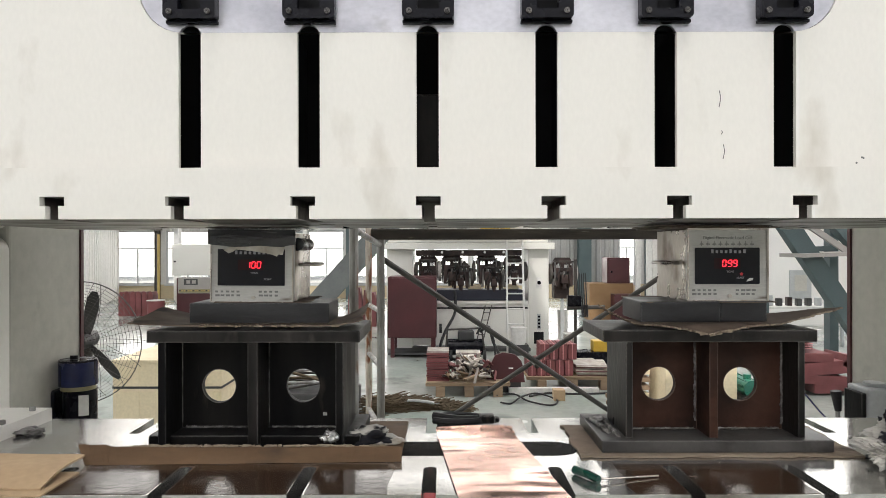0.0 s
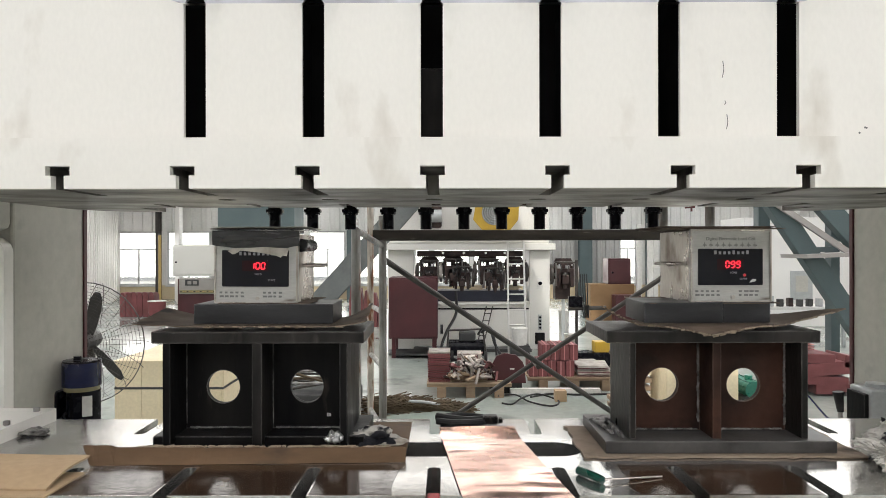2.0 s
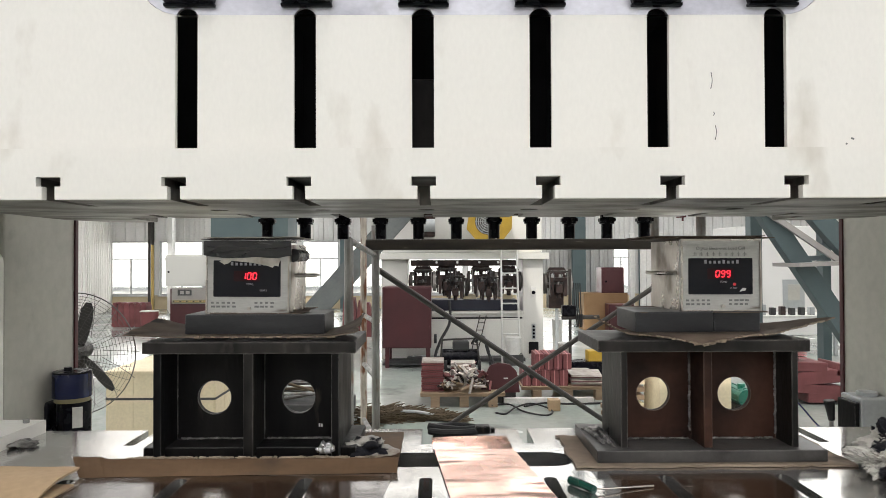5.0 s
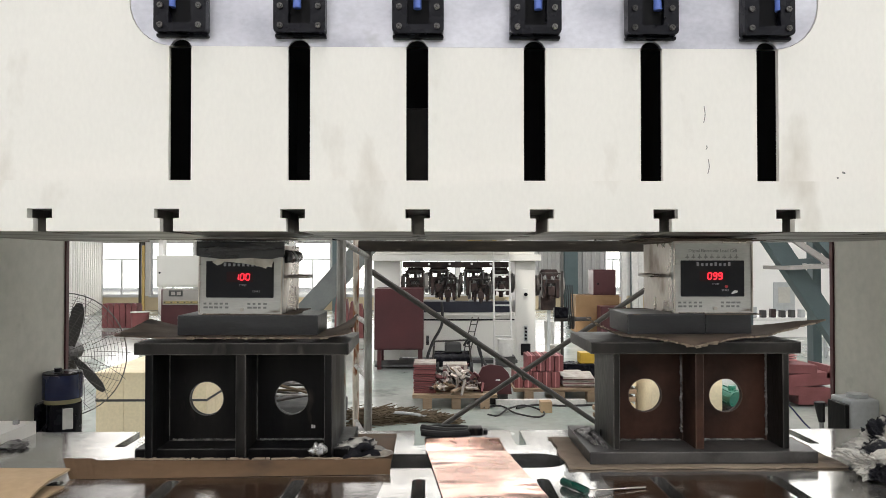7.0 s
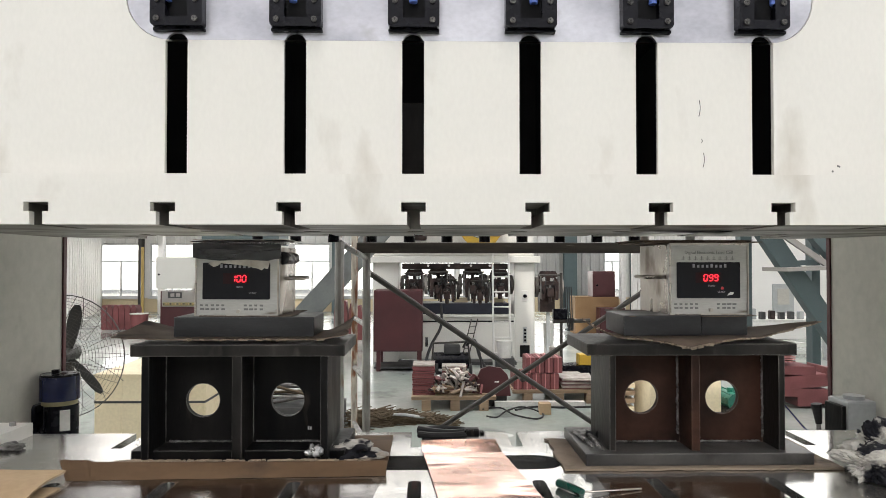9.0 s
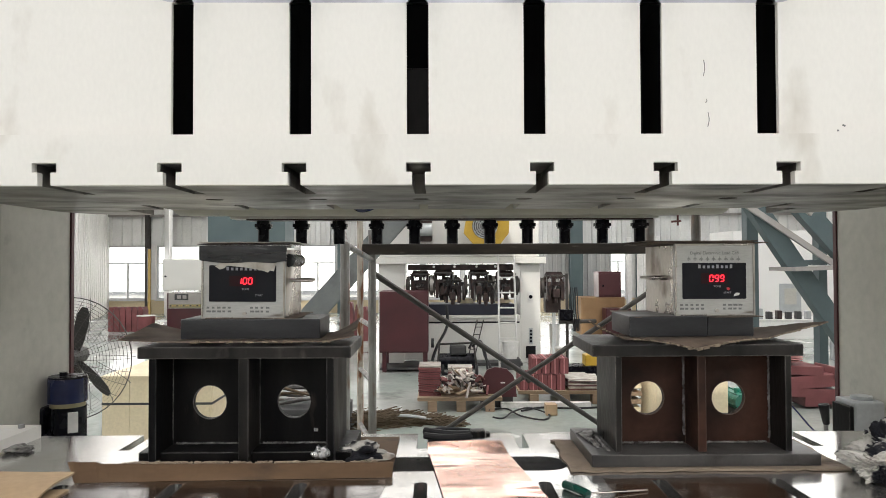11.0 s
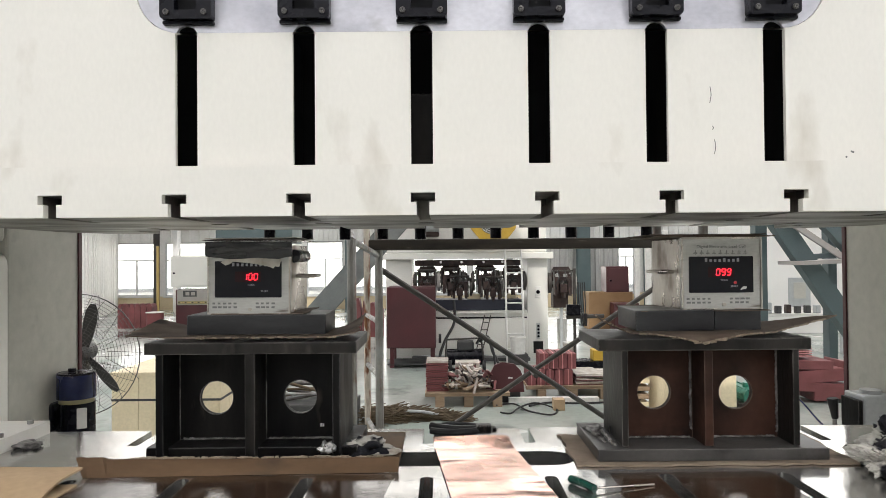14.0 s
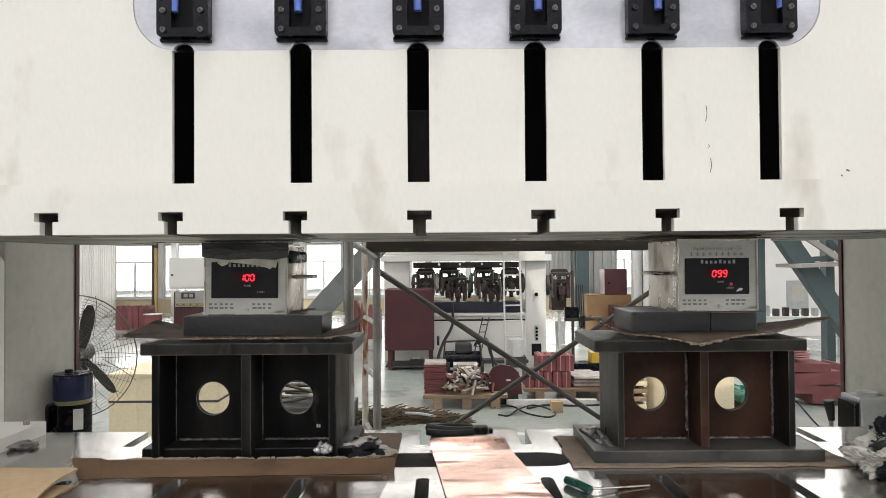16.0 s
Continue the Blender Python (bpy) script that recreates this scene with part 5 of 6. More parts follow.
stair = thing("stair_stringer", "dusty grey-green inclined steel stair stringer rising from the floor", "girder", at=(-2.50, 9.0, FLOOR))
d = Vector((1.17, 0, 1.31)).normalized()
for dy in (-0.10, 0.10):
    bm = bmesh.new()
    solid(bm, [(-0.13, 0.0), (0.25, 0.0), (2.95, 3.02), (2.70, 3.15)], [], dy - 0.01, dy + 0.01, "y")
    part("stringer", bm, GREYTEAL, stair)
for k in range(9):
    box("tread", 0.12 + 0.26 * k, 0.30 + 0.26 * k, -0.09, 0.09, 0.16 + 0.29 * k, 0.185 + 0.29 * k, GREYTEAL, stair)

lat = thing("steel_stair_tower", "teal steel girders with pale braces and a landing", "steel frame", at=(0, 9.0, FLOOR))


def member(name, a, b, w, h, material, y=0.0, deep=0.16):
    a, b = Vector(a), Vector(b)
    dd = (b - a).normalized()
    n2 = Vector((-dd.y, dd.x)) * h / 2
    q = [a + n2, a - n2, b - n2, b + n2]
    return plate(name, [(p.x, p.y + f) for p in q], [], y, y + deep, "y", material, lat)


member("girder", (3.60, 3.20), (5.90, -0.25), 0, 0.24, TEAL)
member("girder", (4.02, 3.34), (6.6, 0.42), 0, 0.26, TEAL, 0.25)
member("post", (4.50, -0.25), (4.50, 4.5), 0, 0.16, TEAL, 0.5)
member("post", (5.55, -0.25), (5.55, 3.0), 0, 0.12, TEAL, 0.6)
member("brace", (4.05, 2.72), (5.05, 2.0), 0, 0.075, GREYBEAM, -0.06, 0.05)
member("brace", (4.02, 2.21), (5.36, 1.30), 0, 0.075, GREYBEAM, -0.08, 0.05)
member("brace", (4.15, 2.72), (4.35, 2.35), 0, 0.05, GREYBEAM, 0.17, 0.05)
member("landing", (4.70, 1.26), (5.55, 1.29), 0, 0.05, GREYBEAM, -0.25, 0.7)
member("landing_edge", (4.92, 1.33), (5.5, 1.36), 0, 0.07, TEAL, 0.42, 0.05)

# ---- machines further down the hall ----
cab = thing("maroon_cabinet", "maroon painted steel cabinet on short legs", "cabinet", at=(-0.44, 10.0, FLOOR))
box("body", -0.36, 0.36, 0, 0.6, 0.29, 1.19, MAROON, cab, "", 0.01)
box("door", -0.34, 0.34, -0.012, 0.0, 0.31, 1.17, MAROON, cab, "", 0.004)
for x in (-0.32, 0.28):
    for y in (0.02, 0.52):
        box("leg", x, x + 0.06, y, y + 0.06, 0, 0.29, MAROON, cab)
box("shelf", -0.36, 0.36, 0.02, 0.58, 0.04, 0.06, BIN, cab)
cyl("wheel", (0.40, 0.1, 0.42), (0.44, 0.1, 0.42), 0.07, RUBBER, cab)

m2 = thing("second_press", "white double-column press with dark tooling, across the hall", "press", at=(0, 10.9, FLOOR))
w = lambda v: v + f
box("column", 1.385, 1.715, 0, 0.9, 0, w(1.345), MACHINE, m2, "white press column", 0.01)
box("column", -0.89, -0.47, 0, 0.9, 0, w(1.345), MACHINE, m2, "white press column", 0.01)
box("crown_lip", -0.93, 1.79, -0.12, 1.0, w(1.345), w(1.45), MACHINE, m2, "", 0.01)
box("crown", -0.89, 1.70, 0.0, 0.9, w(1.45), w(3.4), MACHINE, m2, "white press crown", 0.02)
box("dark_rail", -0.42, 1.28, -0.02, 0.3, w(1.24), w(1.335), IRONPARTS, m2, "dark oily rail under the crown", 0.01)
box("bed", -0.47, 1.385, -0.05, 0.85, 0.06, w(0.475), MACHINE, m2, "white press bed", 0.01)
box("bed_edge", -0.47, 1.37, -0.09, 0.85, w(0.475), w(0.525), MACHINE, m2, "", 0.006)
# near-black strip drawn for the shade of a groove, none is cut
box("bed_groove", -0.47, 1.37, -0.056, -0.045, w(0.395), w(0.42), CAVSHADE, m2)
box("skirt", -0.12, 1.29, -0.10, 0.5, w(0.53), w(0.70), NAVY, m2, "navy skirt under the tooling", 0.008)
box("plinth", -0.47, 1.385, -0.30, -0.05, 0, 0.05, BIN, m2)
# solid near-black box drawn for the shade of an opening
box("cable_box", 1.475, 1.63, -0.02, 0.0, w(-0.17), w(0.02), CAVSHADE, m2, "near-black box standing for a shaded opening in the column", 0.004)
box("switch_plate", 1.51, 1.60, -0.012, 0.0, w(0.72), w(0.90), LABEL, m2, "", 0.003)
cyl("switch", (1.555, -0.03, w(0.81)), (1.555, -0.01, w(0.81)), 0.03, BLACK, m2)
for k in range(4):
    cyl("button", (1.555, -0.03, w(0.10 + 0.055 * k)), (1.555, 0.0, w(0.10 + 0.055 * k)), 0.018, BLACK, m2)
box("button_plate", 1.525, 1.585, -0.01, 0.0, w(0.06), w(0.31), GREYBOX, m2, "", 0.003)
for x in (0.10, 0.43, 0.78, 1.08):
    cyl("lamp_hole", (x - 0.1, -0.125, w(1.30)), (x - 0.1, -0.12, w(1.30)), 0.02, LABEL, m2, "", 10)
yg = box("motor_guard", 0.66, 1.0, -0.30, -0.12, w(1.60), w(1.66), YELLOW, m2, "yellow motor guard", 0.02)
bm = bmesh.new()
solid(bm, [(0.47, w(1.82)), (0.66, w(1.60)), (1.0, w(1.60)), (1.17, w(1.82)), (1.18, w(2.05)), (1.05, w(2.12)), (0.52, w(2.12))], [arc(0.80, w(1.93), 0.20, 0, 350, 30)], -0.38, -0.30, "y")
part("motor_guard", bm, YELLOW, m2, "yellow guard plate round a fan grille")
bm = bmesh.new()
for k in range(5):
    r = 0.05 + 0.034 * k
    tube(bm, [(0.80 + r * math.cos(a * math.tau / 24), -0.39, w(1.93) + r * math.sin(a * math.tau / 24)) for a in range(25)], 0.008, 5, 1, False)
for k in range(12):
    a = k * math.tau / 12
    rod(bm, (0.80, -0.39, w(1.93)), (0.80 + 0.2 * math.cos(a), -0.385, w(1.93) + 0.2 * math.sin(a)), 0.006, 5)
part("grille", bm, GREYBOX, m2, "grey round wire grille")
cyl("motor", (0.80, -0.30, w(1.93)), (0.80, 0.0, w(1.93)), 0.22, BIN, m2)
box("air_unit", -0.35, -0.02, -0.3, 0.0, w(1.70), w(2.05), IRONPARTS, m2, "", 0.03)
cyl("air_unit", (-0.22, -0.32, w(1.88)), (-0.02, -0.32, w(1.88)), 0.10, GREYBOX, m2)
box("air_pipe", -0.55, 0.55, -0.2, -0.14, w(1.60), w(1.65), LABEL, m2, "", 0.01)


def tooling(x, z, s, seed):
    """A dark cast feeder unit with rollers, hung in the press opening."""
    r = random.Random(seed)
    t = thing("tooling_unit", "dark oily cast tooling unit with rollers, in the second press", "tooling", "tooling units", at=(x, 11.0, w(z) + FLOOR))
    wins = [[(q * s, 0.27 * s), (q * s + 0.07 * s, 0.27 * s), (q * s + 0.07 * s, 0.345 * s), (q * s, 0.345 * s)] for q in (-0.10, 0.03)]
    plate("frame", [(-0.155 * s, 0.12 * s), (0.155 * s, 0.12 * s), (0.155 * s, 0.40 * s), (0.12 * s, 0.46 * s), (-0.12 * s, 0.46 * s), (-0.155 * s, 0.40 * s)], wins, 0.0, 0.05, "y", IRONPARTS, t)
    plate("yoke", [(-0.13 * s, 0), (-0.085 * s, 0), (-0.07 * s, 0.24 * s), (0.07 * s, 0.24 * s), (0.085 * s, 0), (0.13 * s, 0), (0.13 * s, 0.30 * s), (-0.13 * s, 0.30 * s)], [], -0.2, -0.14, "y", IRONPARTS, t)
    box("cross_bar", -0.17 * s, 0.17 * s, -0.22, -0.10, 0.385 * s, 0.41 * s, DARKTUBE, t, "", 0.004)
    box("gear_box", -0.055 * s, 0.055 * s, -0.24, -0.10, 0.05 * s, 0.19 * s, IRONPARTS, t, "", 0.012)
    for sx in (-1, 1):
        x0 = sx * 0.20 * s
        cyl("wheel", (x0 - 0.02, -0.02, 0.20 * s), (x0 + 0.02, -0.02, 0.20 * s), 0.165 * s, DARKTUBE if r.random() < 0.5 else GREYBEAM, t, "", 24)
        cyl("wheel_rim", (x0 + sx * 0.022, -0.02, 0.20 * s), (x0 + sx * 0.035, -0.02, 0.20 * s), 0.12 * s, IRONPARTS, t, "", 24)
        cyl("stud", (sx * 0.10 * s, -0.235, 0.355 * s), (sx * 0.10 * s, -0.2, 0.355 * s), 0.012, GREYBOX, t, "", 8)
        cyl("tie_rod", (sx * 0.145 * s, -0.16, 0.02 * s), (sx * 0.145 * s, -0.16, 0.40 * s), 0.011, GALV if r.random() < 0.5 else DARKTUBE, t, "", 8)
        box("bracket", sx * 0.155 * s - 0.018, sx * 0.155 * s + 0.018, -0.12, 0.0, 0.30 * s, 0.37 * s, IRONPARTS, t, "", 0.004)
    cyl("shaft", (-0.25 * s, -0.02, 0.20 * s), (0.25 * s, -0.02, 0.20 * s), 0.025, GALV, t, "", 10)
    cyl("spindle", (0, -0.17, -0.03), (0, -0.17, 0.25 * s), 0.018, GALV, t, "", 10)
    cyl("chuck", (0, -0.17, -0.03), (0, -0.17, 0.05 * s), 0.034, IRONPARTS, t, "", 12)
    for k in range(3):
        a = r.uniform(-0.12, 0.12) * s
        tube_line = [(a, -0.2, 0.42 * s), (a + 0.03, -0.26, 0.30 * s), (a - 0.02, -0.25, 0.18 * s), (a + r.uniform(-0.05, 0.05), -0.2, 0.10 * s)]
        pipe("air_line", tube_line, 0.006, RUBBER, t, "", True, 6)
    return t


for x, z, s, k in ((-0.22, 0.80, 0.95, 1), (0.16, 0.80, 1.0, 2), (0.30, 0.72, 0.9, 3), (0.72, 0.80, 1.0, 4), (0.83, 0.70, 0.9, 5), (1.15, 0.80, 0.95, 6)):
    tooling(x, z, s, k)
unit = tooling(1.95, 0.75, 1.0, 7)
box("stand_column", -0.14, 0.10, -0.05, 0.2, -0.20, 0.12, IRONPARTS, unit)
box("stand_foot", -0.025, 0.025, 0.0, 0.05, -1.0, -0.20, GREYBOX, unit)
for x in (0.42, 1.0):
    tagged(box("wooden_block", x, x + 0.22, 10.95, 11.1, 0.705, 0.78, PLY), "pale wooden block on the second press bed", "block")

lad = thing("white_ladder", "white painted steel ladder leaning on the second press", "ladder", at=(1.145, 10.45, FLOOR))
for x in (-0.135, 0.135):
    pipe("rail", [(x, 0.0, 0), (x * 0.93, 0.28, 1.75)], 0.016, LABEL, lad)
for k in range(7):
    z = 0.2 + 0.235 * k
    pipe("rung", [(-0.13, 0.16 * z, z), (0.13, 0.16 * z, z)], 0.012, LABEL, lad)
lad2 = thing("small_ladder", "dark narrow ladder leaning on the press bed", "ladder", at=(0.62, 10.55, FLOOR))
for x in (-0.05, 0.05):
    pipe("rail", [(x - 0.06, 0, 0.05), (x + 0.12, 0.27, 0.70)], 0.009, DARKTUBE, lad2)
for k in range(5):
    q = 0.15 + 0.17 * k
    pipe("rung", [(-0.11 + 0.18 * q, 0.27 * q, 0.05 + 0.65 * q), (-0.01 + 0.18 * q, 0.27 * q, 0.05 + 0.65 * q)], 0.007, DARKTUBE, lad2)


def bucket(x, y, z, label, material, r=0.12, h=0.24):
    b = thing("plastic_bucket", label, "bucket", at=(x, y, z))
    cyl("tub", (0, 0, 0), (0, 0, h), r * 0.86, material, b, "", 24, r)
    cyl("lid", (0, 0, h), (0, 0, h + 0.015), r * 1.03, LABEL, b, "", 24)
    return b


bucket(1.16, 10.30, FLOOR + 0.16, "white plastic bucket with a blue print band, on a step", LABEL)
tagged(box("bucket_step", 1.02, 1.30, 10.18, 10.42, FLOOR, FLOOR + 0.16, BIN), "low dark steel step under the bucket", "step")

# compressor trolley and hoses
tro = thing("compressor_trolley", "black tubular trolley with a compressor and hoses", "trolley", at=(0.35, 9.7, FLOOR))
pipe("handle_frame", [(-0.30, 0, 0.05), (-0.27, 0, 0.45), (0.22, 0, 0.47), (0.27, 0, 0.05)], 0.018, DARKTUBE, tro)
cyl("tank", (-0.28, 0.15, 0.18), (0.26, 0.15, 0.18), 0.12, BLACK, tro)
box("motor", -0.12, 0.12, 0.05, 0.25, 0.28, 0.42, BIN, tro, "", 0.03)
for x in (-0.24, 0.24):
    cyl("wheel", (x, 0.0, 0.08), (x + 0.04, 0.0, 0.08), 0.08, RUBBER, tro)
hz = lambda pts: [(a, b, c + FLOOR) for a, b, c in pts]


def floor_hose(pts, r, label, material=RUBBER, name="floor_hose"):
    return tagged(pipe(name, hz(pts), r, material, None, "", True, 8), label, "hose")


floor_hose([(0.20, 10.6, 0.95), (0.20, 10.5, 0.62), (0.05, 10.3, 0.35), (-0.02, 10.0, 0.12), (0.15, 9.8, 0.02), (0.4, 9.5, 0.015)], 0.022, "thick dark hose hanging from the second press")
floor_hose([(0.55, 9.7, 0.42), (0.66, 9.6, 0.50), (0.72, 9.5, 0.30), (0.80, 9.3, 0.12), (0.76, 9.2, 0.03), (0.66, 9.1, 0.02)], 0.02, "thick dark hose looped beside the trolley")
floor_hose([(0.50, 9.65, 0.40), (0.58, 9.5, 0.52), (0.70, 9.35, 0.4), (0.74, 9.3, 0.1), (0.70, 9.0, 0.02)], 0.016, "dark hose looped beside the trolley")
floor_hose([(0.60, 7.35, 0.02), (0.80, 7.45, 0.012), (0.92, 7.1, 0.012), (1.12, 6.92, 0.012), (1.22, 7.15, 0.012), (1.05, 7.4, 0.03), (0.85, 7.2, 0.035), (0.72, 7.0, 0.012), (0.62, 7.05, 0.012)], 0.009, "black cable coiled on the floor")
floor_hose([(0.95, 7.3, 0.02), (1.2, 7.5, 0.012), (1.5, 7.45, 0.012), (1.9, 7.5, 0.012)], 0.011, "black cable trailing on the floor")
floor_hose([(-0.85, 6.6, 0.02), (-0.6, 6.9, 0.06), (-0.35, 6.75, 0.10), (-0.15, 6.7, 0.10), (0.05, 6.85, 0.02), (0.15, 6.8, 0.012)], 0.015, "grey hose lying over straw", GREYBOX)
floor_hose([(-1.0, 5.6, 0.02), (-0.8, 5.9, 0.012), (-0.55, 6.2, 0.012), (-0.7, 6.5, 0.012), (-0.5, 6.7, 0.012)], 0.012, "black cable on the floor")

# straw broom heap
bm = bmesh.new()
for k in range(900):
    u = rnd.random()
    x, y = -0.80 + 0.95 * u, 6.62 + 0.20 * math.sin(u * 2.6) + rnd.uniform(-0.13, 0.13) * (1.1 - 0.6 * u)
    z = FLOOR + 0.008 + rnd.random() * 0.15 * max(0.1, 1 - u * 0.9)
    a = rnd.uniform(-0.35, 0.35) + 0.2
    ln = rnd.uniform(0.10, 0.24)
    rod(bm, (x, y, z), (x + ln * math.cos(a), y + ln * math.sin(a), max(FLOOR + 0.004, z + rnd.uniform(-0.05, 0.05))), rnd.uniform(0.003, 0.006), 4)
tagged(part("straw_heap", bm, STRAW), "loose brown straw and twigs on the floor", "straw", kind="stuff")


def pallet(x, y, wd, dp, label):
    p = thing("wooden_pallet", label, "pallet", "wooden pallets", at=(x, y, FLOOR))
    n = 6
    for k in range(n):
        box("deck_board", 0, wd, k * dp / n, k * dp / n + dp / n * 0.8, 0.135, 0.155, WOOD, p, "", 0.002)
    for i in range(3):
        for j in range(2):
            x0 = (0.12 + 0.34 * i) * wd
            box("block", x0, x0 + 0.10, j * (dp - 0.12), j * (dp - 0.12) + 0.12, 0.0, 0.115, WOOD, p, "", 0.003)
    for j in range(2):
        box("stringer", 0, wd, j * (dp - 0.12) + 0.01, j * (dp - 0.12) + 0.11, 0.115, 0.135, WOOD, p, "", 0.002)
    return p


PT = FLOOR + 0.155
pallet(-0.17, 7.35, 0.92, 0.75, "worn wooden pallet under a scrap heap")
pallet(0.97, 7.70, 1.05, 0.75, "worn wooden pallet under strapped red bundles")
stk = thing("plate_stack", "stack of thin red primed plates on the pallet", "plates", at=(-0.16, 7.45, PT))
for k in range(13):
    dx = rnd.uniform(-0.008, 0.008)
    box("plate", dx, 0.24 + dx, 0, 0.3, 0.026 * k, 0.026 * k + 0.019, REDOX if k < 12 else SCRAP, stk, "", 0.001)
stk = thing("plate_stack", "stack of thin pale plates behind the scrap", "plates", at=(0.17, 7.75, PT))
for k in range(10):
    box("plate", 0, 0.28, 0, 0.25, 0.027 * k, 0.027 * k + 0.02, SCRAP if k > 7 else REDOX, stk, "", 0.001)
heap = thing("scrap_heap", "heap of bent pale metal offcuts on the pallet", "scrap", at=(0.33, 7.52, PT))
for k in range(110):
    u, v = rnd.gauss(0, 0.15), rnd.gauss(0, 0.10)
    if abs(u) > 0.34 or abs(v) > 0.22:
        continue
    hz0 = 0.24 * max(0.05, 1 - (u / 0.36) ** 2 - (v / 0.26) ** 2) * rnd.uniform(0.15, 1.0)
    ln, wd2, th = rnd.uniform(0.06, 0.20), rnd.uniform(0.02, 0.05), rnd.uniform(0.008, 0.03)
    pale = rnd.random() < 0.62 and hz0 > 0.04
    ob = box("offcut", -ln / 2, ln / 2, -wd2 / 2, wd2 / 2, -th / 2, th / 2, SCRAP if pale else rnd.choice((REDOX, IRONPARTS, WOOD)), heap, "", 0.002)
    ob.matrix_basis = pose(u, v, 0.03 + hz0, rnd.uniform(-50, 50), rnd.uniform(-60, 60), rnd.uniform(0, 180))
dsc = thing("maroon_guard_plate", "maroon painted curved guard plate leaning upright", "guard plate", at=(0.49, 7.55, FLOOR))
plate("plate", [(0.0, 0.12), (0.44, 0.12), (0.42, 0.30)] + [(0.40, 0.36), (0.33, 0.43), (0.20, 0.45), (0.11, 0.42), (0.05, 0.30)], [], 0.0, 0.04, "y", MAROON, dsc)
box("prop", 0.05, 0.40, 0.04, 0.3, 0.0, 0.13, BIN, dsc)
box("sticker", 0.26, 0.31, -0.003, 0.0, 0.27, 0.285, LABEL, dsc)
for col_i in range(5):
    for row_i in range(2):
        x0 = 0.985 + 0.105 * col_i + (0.04 if row_i else 0)
        if row_i and col_i == 0:
            continue
        b = thing("strapped_bundle", "red primed bundle of parts, strapped in white", "bundle", "strapped bundles", at=(x0, 7.74, PT + 0.185 * row_i))
        for j in range(4):
            box("bar", 0.003, 0.100, 0.09 * j, 0.09 * j + 0.086, 0.0, 0.178, REDOX, b, "", 0.006)
        box("strap", 0.044, 0.056, -0.004, 0.36, -0.0005, 0.182, PINK, b, "pale strap", 0)
stk = thing("plate_stack", "loose stack of rusty pale sheets on the pallet", "plates", at=(1.55, 7.75, PT))
for k in range(9):
    ob = box("sheet", 0, 0.42 - 0.01 * k, 0, 0.5, 0.014 * k, 0.014 * k + 0.008, SCRAP if k % 3 else REDOX, stk, "", 0.001)
    ob.matrix_basis = pose(rnd.uniform(-0.02, 0.02), 0, 0, 0, rnd.uniform(-1, 1), rnd.uniform(-8, 8))
tagged(box("small_carton", 1.19, 1.31, 7.15, 7.27, FLOOR, FLOOR + 0.115, CARDL, None, "", 0.003), "small brown carton on the floor", "carton")
tagged(box("white_bar", 0.75, 1.75, 7.52, 7.60, FLOOR, FLOOR + 0.06, LABEL, None, "", 0.003), "white painted steel bar on the floor", "bar")

# bins and things beyond the red bundles
tagged(box("yellow_crate", 2.02, 2.22, 9.02, 9.22, FLOOR + 0.232, FLOOR + 0.375, YELLOW, None, "", 0.01), "yellow plastic crate on a black crate", "crate")
tagged(box("black_crate", 1.66, 2.34, 9.0, 9.3, FLOOR + 0.0, FLOOR + 0.23, BLACK, None, "", 0.01), "black plastic crate on the floor", "crate")
bucket(1.87, 9.9, FLOOR, "clear plastic tub with a lid on the floor", FILM, 0.10, 0.36)
bucket(2.06, 11.6, FLOOR, "white plastic drum on the floor", LABEL, 0.09, 0.55)
pol = thing("black_stand", "thin black stand with an arm and hanging cables", "stand", at=(1.93, 9.8, FLOOR))
cyl("pole", (0, 0, 0.02), (0, 0, 1.45), 0.022, DARKTUBE, pol)
cyl("foot", (0, 0, 0), (0, 0, 0.02), 0.15, DARKTUBE, pol)
box("arm_box", -0.12, 0.08, -0.05, 0.05, 0.78, 0.93, BLACK, pol, "", 0.01)
pipe("arm", [(-0.12, 0, 0.75), (0.42, 0, 0.76)], 0.03, DARKTUBE, pol)
for k in range(4):
    pipe("cable", [(0.05 + 0.03 * k, -0.03, 1.25), (0.06 + 0.03 * k, -0.04, 0.9), (0.10 + 0.02 * k, -0.04, 0.62), (0.08 + 0.03 * k, -0.03, 0.8)], 0.008, RUBBER, pol, "", True, 6)

# crates seen past and through the stands
cr = thing("pale_crate", "pale plywood crate with a dark strap, on the floor", "crate", at=(-2.90, 6.0, FLOOR))
for k in range(4):
    box("board", 0.24 * k, 0.24 * k + 0.237, 0, 0.018, 0.0, 0.60, PLY, cr, "", 0.002)
for k in range(4):
    box("side_board", 0.942, 0.960, 0.02 + 0.24 * k, 0.255 + 0.24 * k, 0.0, 0.60, PLY, cr, "", 0.002)
box("lid", -0.01, 0.97, -0.01, 1.0, 0.60, 0.63, PLY, cr, "", 0.003)
box("strap", -0.003, 0.964, -0.004, 0.0, 0.375, 0.395, BIN, cr, "dark steel strap", 0)
box("strap", 0.960, 0.964, 0.0, 0.98, 0.375, 0.395, BIN, cr, "dark steel strap", 0)
box("corner_batten", 0.90, 0.944, -0.012, -0.0045, 0.02, 0.36, PLY, cr, "", 0.002)
rack = thing("bar_rack", "dark rack of loose steel bars", "rack", at=(-1.55, 6.3, FLOOR))
box("bin", 0, 0.75, 0, 0.5, 0.0, 0.26, BIN, rack, "", 0.01)
